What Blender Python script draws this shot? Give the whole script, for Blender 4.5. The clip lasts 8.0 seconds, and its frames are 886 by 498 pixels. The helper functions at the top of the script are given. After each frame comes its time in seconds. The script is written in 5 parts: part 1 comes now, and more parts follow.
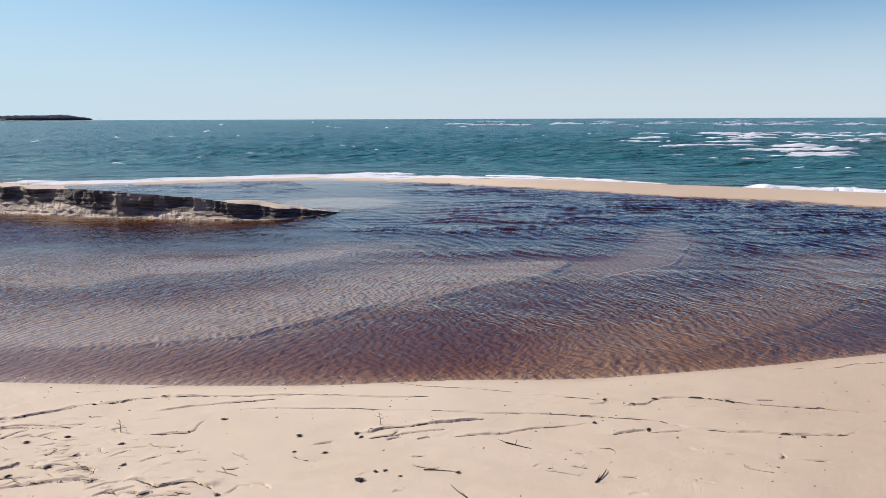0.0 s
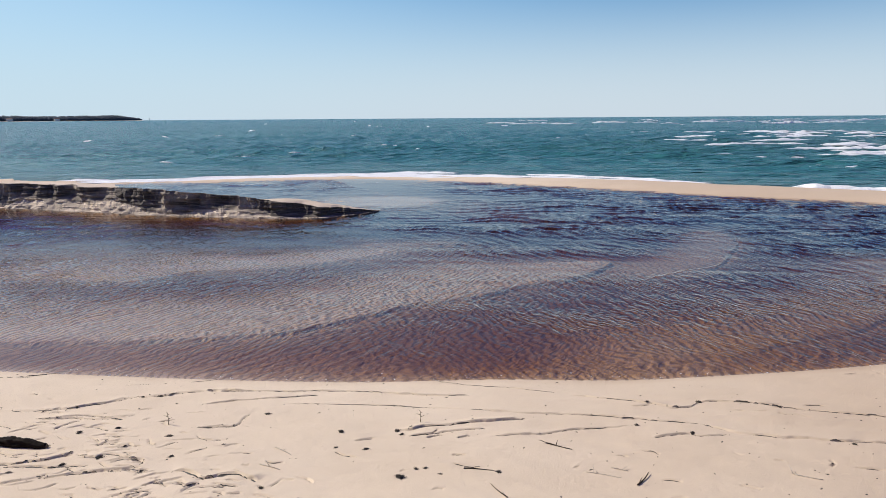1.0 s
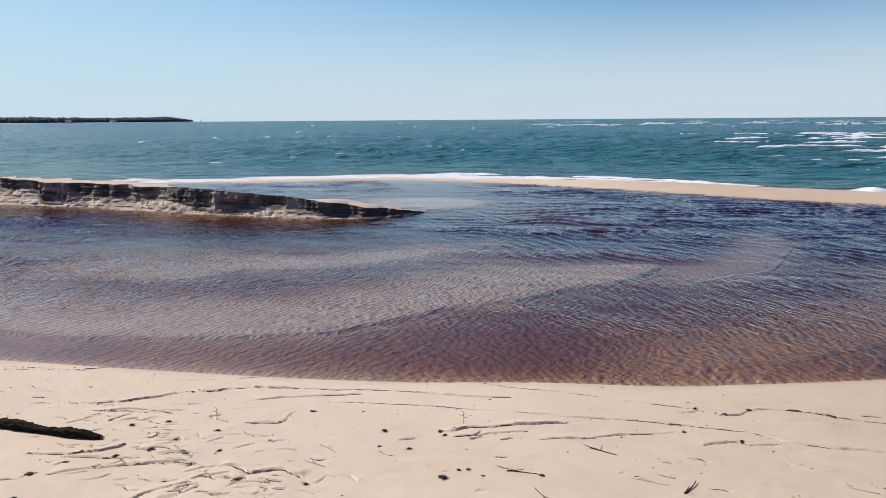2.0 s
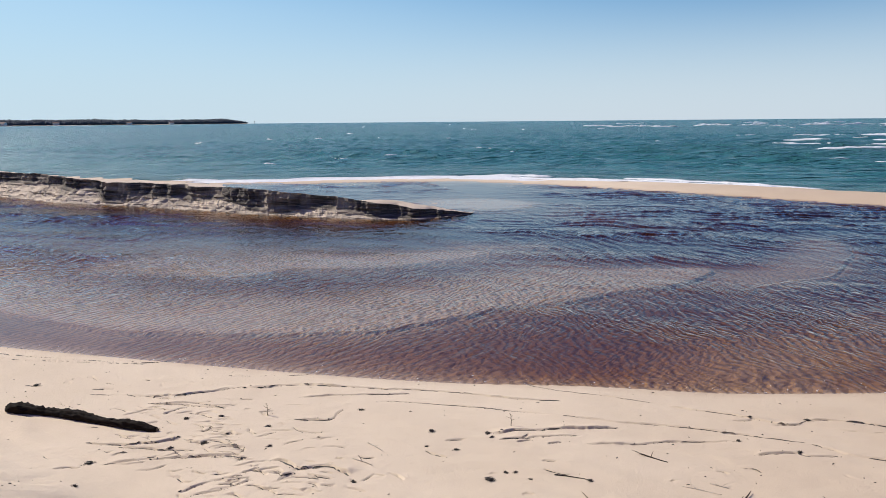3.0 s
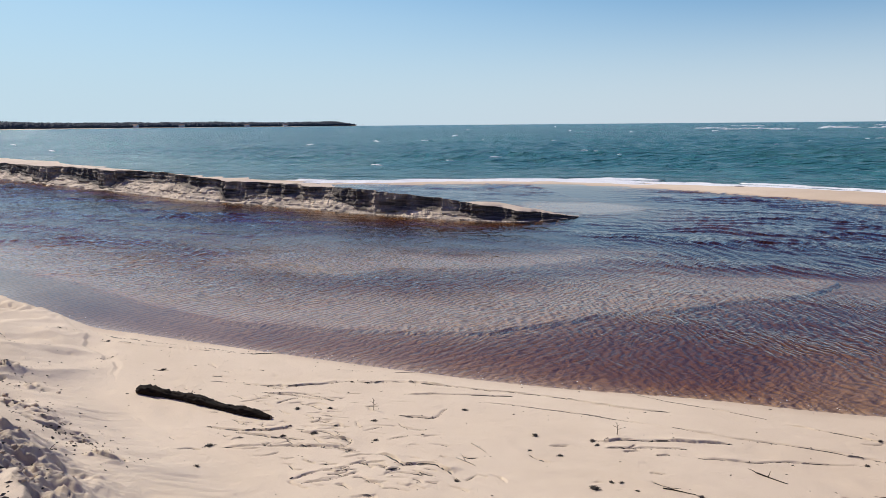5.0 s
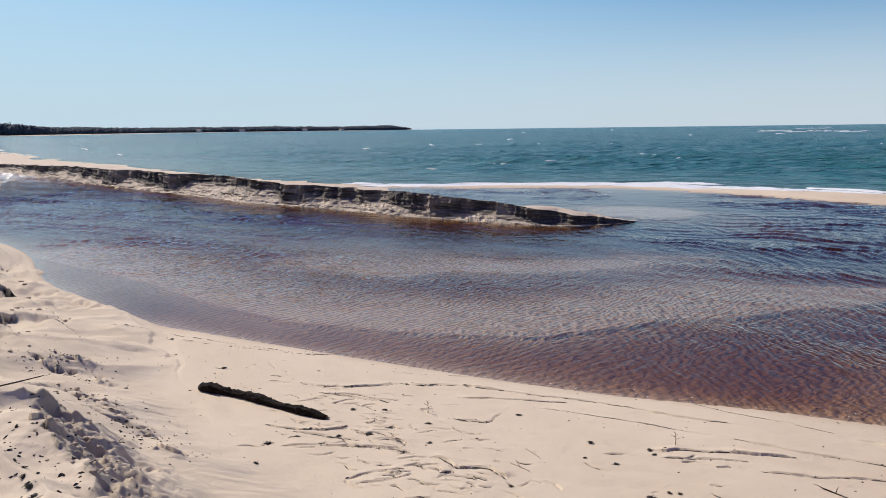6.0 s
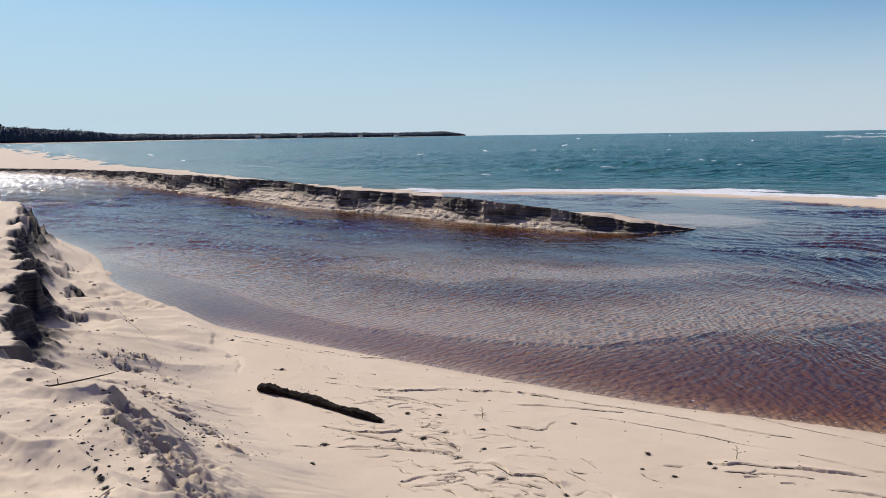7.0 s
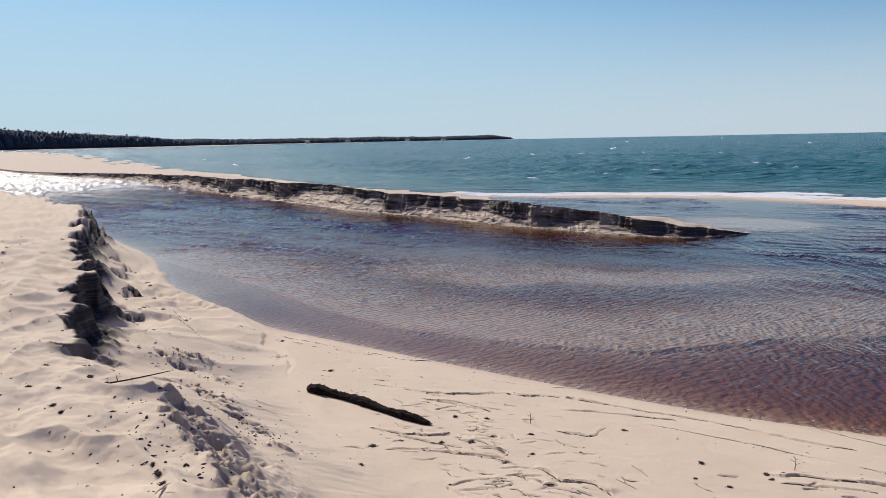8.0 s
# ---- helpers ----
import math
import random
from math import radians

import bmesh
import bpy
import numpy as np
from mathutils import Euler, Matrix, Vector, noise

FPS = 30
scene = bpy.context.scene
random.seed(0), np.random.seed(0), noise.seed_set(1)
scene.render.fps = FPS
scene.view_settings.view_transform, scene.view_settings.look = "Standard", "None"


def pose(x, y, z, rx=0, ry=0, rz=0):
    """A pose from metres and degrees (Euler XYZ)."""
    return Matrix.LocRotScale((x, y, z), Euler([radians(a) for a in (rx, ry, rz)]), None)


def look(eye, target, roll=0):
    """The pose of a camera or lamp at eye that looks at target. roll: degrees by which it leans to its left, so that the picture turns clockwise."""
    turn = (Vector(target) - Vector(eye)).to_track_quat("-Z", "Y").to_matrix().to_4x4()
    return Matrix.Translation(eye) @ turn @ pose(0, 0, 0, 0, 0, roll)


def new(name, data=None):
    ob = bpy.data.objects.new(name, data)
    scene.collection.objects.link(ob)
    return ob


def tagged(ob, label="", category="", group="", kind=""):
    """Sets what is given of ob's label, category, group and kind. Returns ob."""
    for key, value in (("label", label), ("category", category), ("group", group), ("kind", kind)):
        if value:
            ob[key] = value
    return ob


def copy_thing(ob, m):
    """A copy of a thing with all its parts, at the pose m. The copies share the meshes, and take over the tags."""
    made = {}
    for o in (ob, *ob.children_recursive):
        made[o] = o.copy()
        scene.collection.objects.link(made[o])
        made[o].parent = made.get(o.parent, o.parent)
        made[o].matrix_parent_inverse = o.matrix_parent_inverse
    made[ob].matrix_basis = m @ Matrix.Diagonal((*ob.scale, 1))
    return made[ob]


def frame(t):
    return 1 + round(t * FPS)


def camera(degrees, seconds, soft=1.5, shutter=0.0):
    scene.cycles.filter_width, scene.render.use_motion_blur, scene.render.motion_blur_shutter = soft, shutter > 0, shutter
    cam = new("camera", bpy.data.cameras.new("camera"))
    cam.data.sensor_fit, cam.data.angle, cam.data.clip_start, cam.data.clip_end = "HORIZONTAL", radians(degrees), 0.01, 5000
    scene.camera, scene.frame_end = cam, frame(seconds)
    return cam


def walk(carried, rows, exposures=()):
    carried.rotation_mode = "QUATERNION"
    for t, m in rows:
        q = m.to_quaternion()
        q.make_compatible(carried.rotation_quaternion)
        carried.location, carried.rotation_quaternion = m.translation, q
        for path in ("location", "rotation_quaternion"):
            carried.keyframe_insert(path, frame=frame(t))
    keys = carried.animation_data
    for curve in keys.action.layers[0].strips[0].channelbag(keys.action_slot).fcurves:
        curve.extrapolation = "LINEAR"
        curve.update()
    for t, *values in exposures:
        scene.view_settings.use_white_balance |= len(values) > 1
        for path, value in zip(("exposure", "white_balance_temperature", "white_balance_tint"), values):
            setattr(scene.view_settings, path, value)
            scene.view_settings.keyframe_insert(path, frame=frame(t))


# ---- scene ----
cam = camera(63.7, 8.0, soft=0.3)
PATH = [
    (0, (-0.228, 0.081, 2.844), (-0.427, 2.039, 2.484), -0.2),
    (0.5, (-0.226, 0.082, 2.842), (-0.482, 2.032, 2.481), -0.3),
    (1, (-0.236, 0.07, 2.844), (-0.547, 2.013, 2.482), -0.4),
    (1.5, (-0.245, 0.063, 2.847), (-0.614, 1.996, 2.487), -0.4),
    (3, (-0.256, 0.071, 2.837), (-0.818, 1.957, 2.485), -0.5),
    (3.5, (-0.271, 0.069, 2.838), (-0.899, 1.936, 2.488), -0.5),
    (4, (-0.283, 0.056, 2.837), (-0.977, 1.899, 2.489), -0.4),
    (4.5, (-0.297, 0.049, 2.833), (-1.057, 1.866, 2.487), -0.4),
    (6, (-0.317, 0.031, 2.839), (-1.28, 1.752, 2.507), -0.7),
    (6.5, (-0.327, 0.01, 2.838), (-1.354, 1.696, 2.516), -0.7),
    (7, (-0.334, 0.003, 2.842), (-1.425, 1.65, 2.528), -0.8),
    (7.5, (-0.34, -0.004, 2.842), (-1.488, 1.605, 2.535), -1.1),
    (8, (-0.356, -0.003, 2.835), (-1.554, 1.571, 2.533), -1.1),
]
walk(cam, [(t, look(eye, target, roll)) for t, eye, target, roll in PATH],
     [(0, 0.27), (1.5, 0.26), (3.5, 0.24), (4.5, 0.21), (6.5, 0.13), (8, 0.09)])

# ---- light ----
SUN_AZ, SUN_EL = radians(-77), radians(39)
SUN_DIR = Vector((math.sin(SUN_AZ) * math.cos(SUN_EL), math.cos(SUN_AZ) * math.cos(SUN_EL), math.sin(SUN_EL)))
world = bpy.data.worlds.new("sky")
scene.world = world
world.use_nodes = True
wn, wl = world.node_tree.nodes, world.node_tree.links
sky = wn.new("ShaderNodeTexSky")
sky.sky_type, sky.sun_disc = "NISHITA", False
sky.sun_elevation, sky.sun_rotation = SUN_EL, SUN_AZ
sky.air_density, sky.dust_density, sky.ozone_density = 0.8, 0.5, 2.0
wn["Background"].inputs["Strength"].default_value = 0.065
tint = wn.new("ShaderNodeMix")
tint.data_type, tint.blend_type = "RGBA", "MULTIPLY"
tint.inputs[0].default_value = 1.0
way = wn.new("ShaderNodeTexCoord")
up = wn.new("ShaderNodeSeparateXYZ")
wl.new(way.outputs["Generated"], up.inputs[0])
high = wn.new("ShaderNodeMapRange")
high.inputs["From Min"].default_value, high.inputs["From Max"].default_value = 0.20, 0.42
wl.new(up.outputs[2], high.inputs["Value"])
tone = wn.new("ShaderNodeMix")
tone.data_type = "RGBA"
tone.inputs[6].default_value, tone.inputs[7].default_value = (0.57, 1.17, 1.48, 1), (1.16, 0.86, 1.68, 1)
wl.new(high.outputs[0], tone.inputs[0])
wl.new(sky.outputs[0], tint.inputs[6])
wl.new(tone.outputs[2], tint.inputs[7])
fade = wn.new("ShaderNodeMapRange")
fade.interpolation_type = "SMOOTHERSTEP"
fade.inputs["From Min"].default_value, fade.inputs["From Max"].default_value = -0.02, 0.24
fade.inputs["To Min"].default_value, fade.inputs["To Max"].default_value = 0.9, 0.0
wl.new(up.outputs[2], fade.inputs["Value"])
haze = wn.new("ShaderNodeMix")
haze.data_type = "RGBA"
haze.inputs[7].default_value = (8.35, 9.4, 10.5, 1)
wl.new(fade.outputs[0], haze.inputs[0])
wl.new(tint.outputs[2], haze.inputs[6])
# the paler sky round the sun
toward = wn.new("ShaderNodeVectorMath")
toward.operation = "DOT_PRODUCT"
wl.new(way.outputs["Generated"], toward.inputs[0])
toward.inputs[1].default_value = SUN_DIR
ring_ = wn.new("ShaderNodeMapRange")
ring_.interpolation_type = "SMOOTHSTEP"
ring_.inputs["From Min"].default_value, ring_.inputs["From Max"].default_value = 0.1, 0.95
ring_.inputs["To Min"].default_value, ring_.inputs["To Max"].default_value = 0.0, 0.7
wl.new(toward.outputs["Value"], ring_.inputs["Value"])
aureole = wn.new("ShaderNodeMix")
aureole.data_type = "RGBA"
aureole.inputs[7].default_value = (6.8, 9.3, 11.0, 1)
low = wn.new("ShaderNodeMapRange")
low.inputs["From Min"].default_value, low.inputs["From Max"].default_value = 0.14, 0.34
low.inputs["To Min"].default_value, low.inputs["To Max"].default_value = 1.0, 0.0
wl.new(up.outputs[2], low.inputs["Value"])
pale = wn.new("ShaderNodeMath")
pale.operation = "MULTIPLY"
wl.new(ring_.outputs[0], pale.inputs[0])
wl.new(low.outputs[0], pale.inputs[1])
wl.new(pale.outputs[0], aureole.inputs[0])
wl.new(haze.outputs[2], aureole.inputs[6])
wl.new(aureole.outputs[2], wn["Background"].inputs["Color"])
sun = new("sun", bpy.data.lights.new("sun", "SUN"))
sun.data.energy, sun.data.angle, sun.data.color = 4.55, radians(0.53), (1.0, 0.953, 0.835)
sun.matrix_world = look(SUN_DIR * 100, (0, 0, 0))


# ---- small tools ----
def hash2(ix, iy, seed):
    n = (ix.astype(np.int64) * 374761393 + iy.astype(np.int64) * 668265263 + seed * 982451653) & 0xFFFFFFFF
    n = ((n ^ (n >> 13)) * 1274126177) & 0xFFFFFFFF
    return ((n ^ (n >> 16)) & 0xFFFF) / 65535.0


def vnoise(x, y, seed=0):
    """Smooth value noise, 0 to 1."""
    x, y = np.asarray(x, float), np.asarray(y, float)
    ix, iy = np.floor(x), np.floor(y)
    fx, fy = x - ix, y - iy
    u, v = fx * fx * fx * (fx * (fx * 6 - 15) + 10), fy * fy * fy * (fy * (fy * 6 - 15) + 10)
    a, b = hash2(ix, iy, seed), hash2(ix + 1, iy, seed)
    c, d = hash2(ix, iy + 1, seed), hash2(ix + 1, iy + 1, seed)
    return (a * (1 - u) + b * u) * (1 - v) + (c * (1 - u) + d * u) * v


def fbm(x, y, octaves=4, seed=0, gain=0.5):
    """Layered noise, about -1 to 1."""
    total, amp, norm = 0.0, 1.0, 0.0
    for k in range(octaves):
        total = total + amp * (vnoise(x * 2 ** k, y * 2 ** k, seed + 17 * k) * 2 - 1)
        norm += amp
        amp *= gain
    return total / norm


def smooth(a, b, x):
    t = np.clip((x - a) / (b - a), 0, 1)
    return t * t * (3 - 2 * t)


def curve(points):
    """A smooth y(x) through points in rising x."""
    px, py = np.array(points, float).T
    m = np.gradient(py, px)

    def f(x):
        x = np.asarray(x, float)
        i = np.clip(np.searchsorted(px, x) - 1, 0, len(px) - 2)
        h = px[i + 1] - px[i]
        t = np.clip((x - px[i]) / h, 0, 1)
        y = ((2 * t ** 3 - 3 * t ** 2 + 1) * py[i] + (t ** 3 - 2 * t ** 2 + t) * h * m[i]
             + (3 * t ** 2 - 2 * t ** 3) * py[i + 1] + (t ** 3 - t ** 2) * h * m[i + 1])
        return y + np.where(x < px[0], (x - px[0]) * m[0], 0) + np.where(x > px[-1], (x - px[-1]) * m[-1], 0)
    return f


def rounded(points, per=6):
    """A denser, rounded polyline through the points (Catmull-Rom)."""
    p = np.array(points, float)
    p = np.vstack([2 * p[0] - p[1], p, 2 * p[-1] - p[-2]])
    t = np.linspace(0, 1, per, endpoint=False)[:, None]
    out = [0.5 * (2 * b + (c - a) * t + (2 * a - 5 * b + 4 * c - d) * t ** 2 + (3 * b - a - 3 * c + d) * t ** 3)
           for a, b, c, d in zip(p, p[1:], p[2:], p[3:])]
    return np.vstack(out + [p[-2:-1]])


def side(x, y, line):
    """Signed distance to a polyline (left of its way is plus) and the way along it in metres."""
    best, sign, along, run = np.full(x.shape, 1e9), np.ones(x.shape), np.zeros(x.shape), 0.0
    for (ax, ay), (bx, by) in zip(line, line[1:]):
        dx, dy = bx - ax, by - ay
        n = math.hypot(dx, dy)
        t = np.clip(((x - ax) * dx + (y - ay) * dy) / n ** 2, 0, 1)
        d = np.hypot(x - ax - t * dx, y - ay - t * dy)
        near = d < best
        best = np.where(near, d, best)
        sign = np.where(near, np.where(dx * (y - ay) - dy * (x - ax) >= 0, 1.0, -1.0), sign)
        along = np.where(near, run + t * n, along)
        run += n
    return best * sign, along, run


def grid_mesh(name, X, Y, Z, mat, keep=None, attrs=None):
    """A mesh of a grid of points; cells where keep is false are left out."""
    r, c = X.shape
    idx = np.arange(r * c).reshape(r, c)
    quads = np.stack([idx[:-1, :-1], idx[:-1, 1:], idx[1:, 1:], idx[1:, :-1]], -1)
    if keep is not None:
        quads = quads[keep[:-1, :-1] | keep[:-1, 1:] | keep[1:, 1:] | keep[1:, :-1]]
    quads = quads.reshape(-1, 4)
    used = np.unique(quads)
    back = np.zeros(r * c, int)
    back[used] = np.arange(len(used))
    quads = back[quads]
    co = np.stack([X, Y, Z], -1).reshape(-1, 3)[used]
    me = bpy.data.meshes.new(name)
    me.vertices.add(len(co))
    me.vertices.foreach_set("co", co.astype(np.float32).ravel())
    me.loops.add(quads.size)
    me.loops.foreach_set("vertex_index", quads.astype(np.int32).ravel())
    me.polygons.add(len(quads))
    me.polygons.foreach_set("loop_start", np.arange(0, quads.size, 4, dtype=np.int32))
    me.update(calc_edges=True)
    me.polygons.foreach_set("use_smooth", np.ones(len(quads), bool))
    for key, val in (attrs or {}).items():
        me.attributes.new(key, "FLOAT", "POINT").data.foreach_set("value", val.reshape(-1)[used].astype(np.float32))
    me.materials.append(mat)
    return new(name, me)


def soup(name, verts, faces, mat, flat=False):
    me = bpy.data.meshes.new(name)
    me.from_pydata([tuple(v) for v in verts], [], [tuple(int(i) for i in f) for f in faces])
    me.polygons.foreach_set("use_smooth", np.full(len(faces), not flat))
    me.materials.append(mat)
    me.update()
    return new(name, me)


# ---- materials ----
class Mat:
    """A node material with short ways to add and join nodes."""

    def __init__(self, name):
        self.m = bpy.data.materials.new(name)
        self.m.use_nodes = True
        self.t = self.m.node_tree
        self.bsdf = self.t.nodes["Principled BSDF"]
        self.out = self.t.nodes["Material Output"]
        self.pos = self.add("ShaderNodeNewGeometry").outputs["Position"]

    def add(self, kind):
        return self.t.nodes.new(kind)

    def attr(self, name):
        n = self.add("ShaderNodeAttribute")
        n.attribute_name = name
        return n.outputs["Fac"]

    def set(self, node, key, v):
        if isinstance(v, bpy.types.NodeSocket):
            self.t.links.new(v, node.inputs[key])
        else:
            node.inputs[key].default_value = v

    def math(self, op, a, b=0.0, c=0.0):
        n = self.add("ShaderNodeMath")
        n.operation = op
        for i, v in enumerate((a, b, c)):
            self.set(n, i, v)
        return n.outputs[0]

    def scaled(self, v, s=(1, 1, 1), rot=0.0):
        n = self.add("ShaderNodeMapping")
        n.vector_type = "TEXTURE"
        self.set(n, "Vector", v)
        n.inputs["Scale"].default_value, n.inputs["Rotation"].default_value = [1 / k for k in s], (0, 0, rot)
        return n.outputs[0]

    def noise(self, scale, detail=3.0, rough=0.5, v=None, distort=0.0):
        n = self.add("ShaderNodeTexNoise")
        self.set(n, "Vector", v or self.pos)
        self.set(n, "Scale", scale), self.set(n, "Detail", detail), self.set(n, "Roughness", rough), self.set(n, "Distortion", distort)
        return n.outputs["Fac"]

    def ramp(self, fac, stops):
        n = self.add("ShaderNodeValToRGB")
        self.set(n, 0, fac)
        e = n.color_ramp.elements
        while len(e) < len(stops):
            e.new(0.5)
        for el, (p, c) in zip(e, stops):
            el.position, el.color = p, (*c, 1) if len(c) == 3 else c
        return n.outputs[0]

    def mix(self, fac, a, b, blend="MIX"):
        n = self.add("ShaderNodeMix")
        n.data_type, n.blend_type = "RGBA", blend
        self.set(n, 0, fac)
        for i, v in ((6, a), (7, b)):
            self.set(n, i, (*v, 1) if isinstance(v, tuple) and len(v) == 3 else v)
        return n.outputs[2]

    def bump(self, height, strength, distance, normal=None):
        n = self.add("ShaderNodeBump")
        self.set(n, "Height", height), self.set(n, "Strength", strength), self.set(n, "Distance", distance)
        if normal:
            self.set(n, "Normal", normal)
        return n.outputs[0]

    def finish(self, color, rough, normal=None, **more):
        self.set(self.bsdf, "Base Color", (*color, 1) if isinstance(color, tuple) else color)
        self.set(self.bsdf, "Roughness", rough)
        if normal:
            self.set(self.bsdf, "Normal", normal)
        for key, v in more.items():
            self.set(self.bsdf, key, v)
        return self.m


def sand_material(name, pale, dark, wet_z=0.0, cliff=False):
    """Sand; a mask attribute marks fresh layered cuts, whose dampened tones also carry painted shade."""
    s = Mat(name)
    patches = s.noise(0.9, 4.0, 0.55)
    grain = s.noise(240.0, 2.0, 0.7)
    streak = s.noise(3.0, 3.0, 0.6, s.scaled(s.pos, (0.5, 2.2, 1.0), 0.15))
    col = s.mix(s.ramp(patches, [(0.3, (0, 0, 0)), (0.7, (1, 1, 1))]), dark, pale)
    col = s.mix(s.math("MULTIPLY", streak, 0.35), col, dark)
    col = s.mix(s.ramp(s.noise(700.0, 1.0, 0.5), [(0.66, (0, 0, 0)), (0.76, (0.5, 0.5, 0.5))]), col, (0.16, 0.12, 0.09))
    col = s.mix(0.35, col, s.ramp(grain, [(0.25, (0.30, 0.25, 0.20)), (0.55, (0.62, 0.52, 0.40)), (0.8, (0.85, 0.78, 0.66))]), "SOFT_LIGHT")
    # layer tones of the cut, darkened further to put its shade into the colour
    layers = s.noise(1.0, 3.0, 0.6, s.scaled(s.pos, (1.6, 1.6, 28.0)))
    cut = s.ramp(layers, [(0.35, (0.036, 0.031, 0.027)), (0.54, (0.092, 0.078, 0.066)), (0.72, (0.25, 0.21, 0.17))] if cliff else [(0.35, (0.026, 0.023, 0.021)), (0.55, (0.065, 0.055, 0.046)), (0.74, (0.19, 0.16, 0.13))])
    if wet_z:
        # darker, browner sand towards the stream's bend
        east = s.add("ShaderNodeSeparateXYZ")
        s.set(east, 0, s.pos)
        east_tone = s.math("MULTIPLY_ADD", east.outputs[0], 0.16, s.math("MULTIPLY_ADD", s.noise(0.5, 3.0), 0.8, 0.10))
        col = s.mix(s.ramp(east_tone, [(0.25, (0, 0, 0)), (1.0, (0.75, 0.75, 0.75))]), col, (0.46, 0.35, 0.245))
    cut_shade = s.attr("cut_shade")
    col = s.mix(cut_shade, col, cut)
    rough = 0.92
    if wet_z:
        z = s.add("ShaderNodeSeparateXYZ")
        s.set(z, 0, s.pos)
        level = s.math("ADD", z.outputs[2], s.math("MULTIPLY", s.math("SUBTRACT", s.noise(1.6, 3.0), 0.5), 0.03))
        wet = s.ramp(s.math("DIVIDE", level, wet_z), [(0.3, (1, 1, 1)), (1.0, (0, 0, 0))])
        col = s.mix(wet, col, s.mix(1.0, col, (0.85, 0.80, 0.76), "MULTIPLY"))
        rough = s.math("SUBTRACT", 0.92, s.math("MULTIPLY", wet, 0.25))
    n = s.bump(s.noise(26.0, 4.0, 0.6), 0.45, 0.009)
    if cliff:
        # beds of the layered sand, and flutes where it slides
        n = s.bump(s.noise(1.0, 3.0, 0.6, s.scaled(s.pos, (1.2, 1.2, 34.0))), 0.7, 0.04, n)
        tilt = s.add("ShaderNodeSeparateXYZ")
        s.set(tilt, 0, s.add("ShaderNodeNewGeometry").outputs["True Normal"])
        n = s.bump(s.noise(1.0, 2.0, 0.6, s.scaled(s.pos, (8.0, 1.2, 2.0), 0.5)), s.ramp(tilt.outputs[2], [(0.75, (1, 1, 1)), (0.93, (0.05, 0.05, 0.05))]), 0.11, n)
    n = s.bump(grain, 0.7, 0.004, n)
    if wet_z:
        # ripple marks in the sand of the stream bed
        bands = s.add("ShaderNodeTexWave")
        s.set(bands, "Vector", s.scaled(s.pos, (1, 1, 0.01), radians(-32)))
        for key, v in (("Scale", 3.4), ("Distortion", 16.0), ("Detail", 3.0), ("Detail Scale", 1.0)):
            s.set(bands, key, v)
        rust = s.attr("rust")
        under = s.ramp(s.math("MULTIPLY", z.outputs[2], -20.0), [(0.15, (0, 0, 0)), (0.6, (1, 1, 1))])
        col = s.mix(s.math("MULTIPLY", rust, under), col, s.mix(1.0, col, (0.90, 0.71, 0.36), "MULTIPLY"))
        some = s.ramp(s.noise(0.8, 2.0), [(0.42, (0, 0, 0)), (0.58, (1, 1, 1))])
        n = s.bump(bands.outputs["Fac"], s.math("MULTIPLY", s.math("MULTIPLY", under, some), 0.7), 0.009, n)
        n = s.bump(s.noise(1.0, 3.0, 0.6, s.scaled(s.pos, (5.0, 11.0, 1.0), radians(64)), 0.6), under, 0.022, n)
    return s.finish(col, rough, n, **{"Specular IOR Level": 0.25})


SAND = sand_material("dry_sand", (0.645, 0.545, 0.425), (0.585, 0.488, 0.372), 0.035)
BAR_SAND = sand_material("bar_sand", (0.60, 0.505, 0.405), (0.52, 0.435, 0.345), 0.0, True)


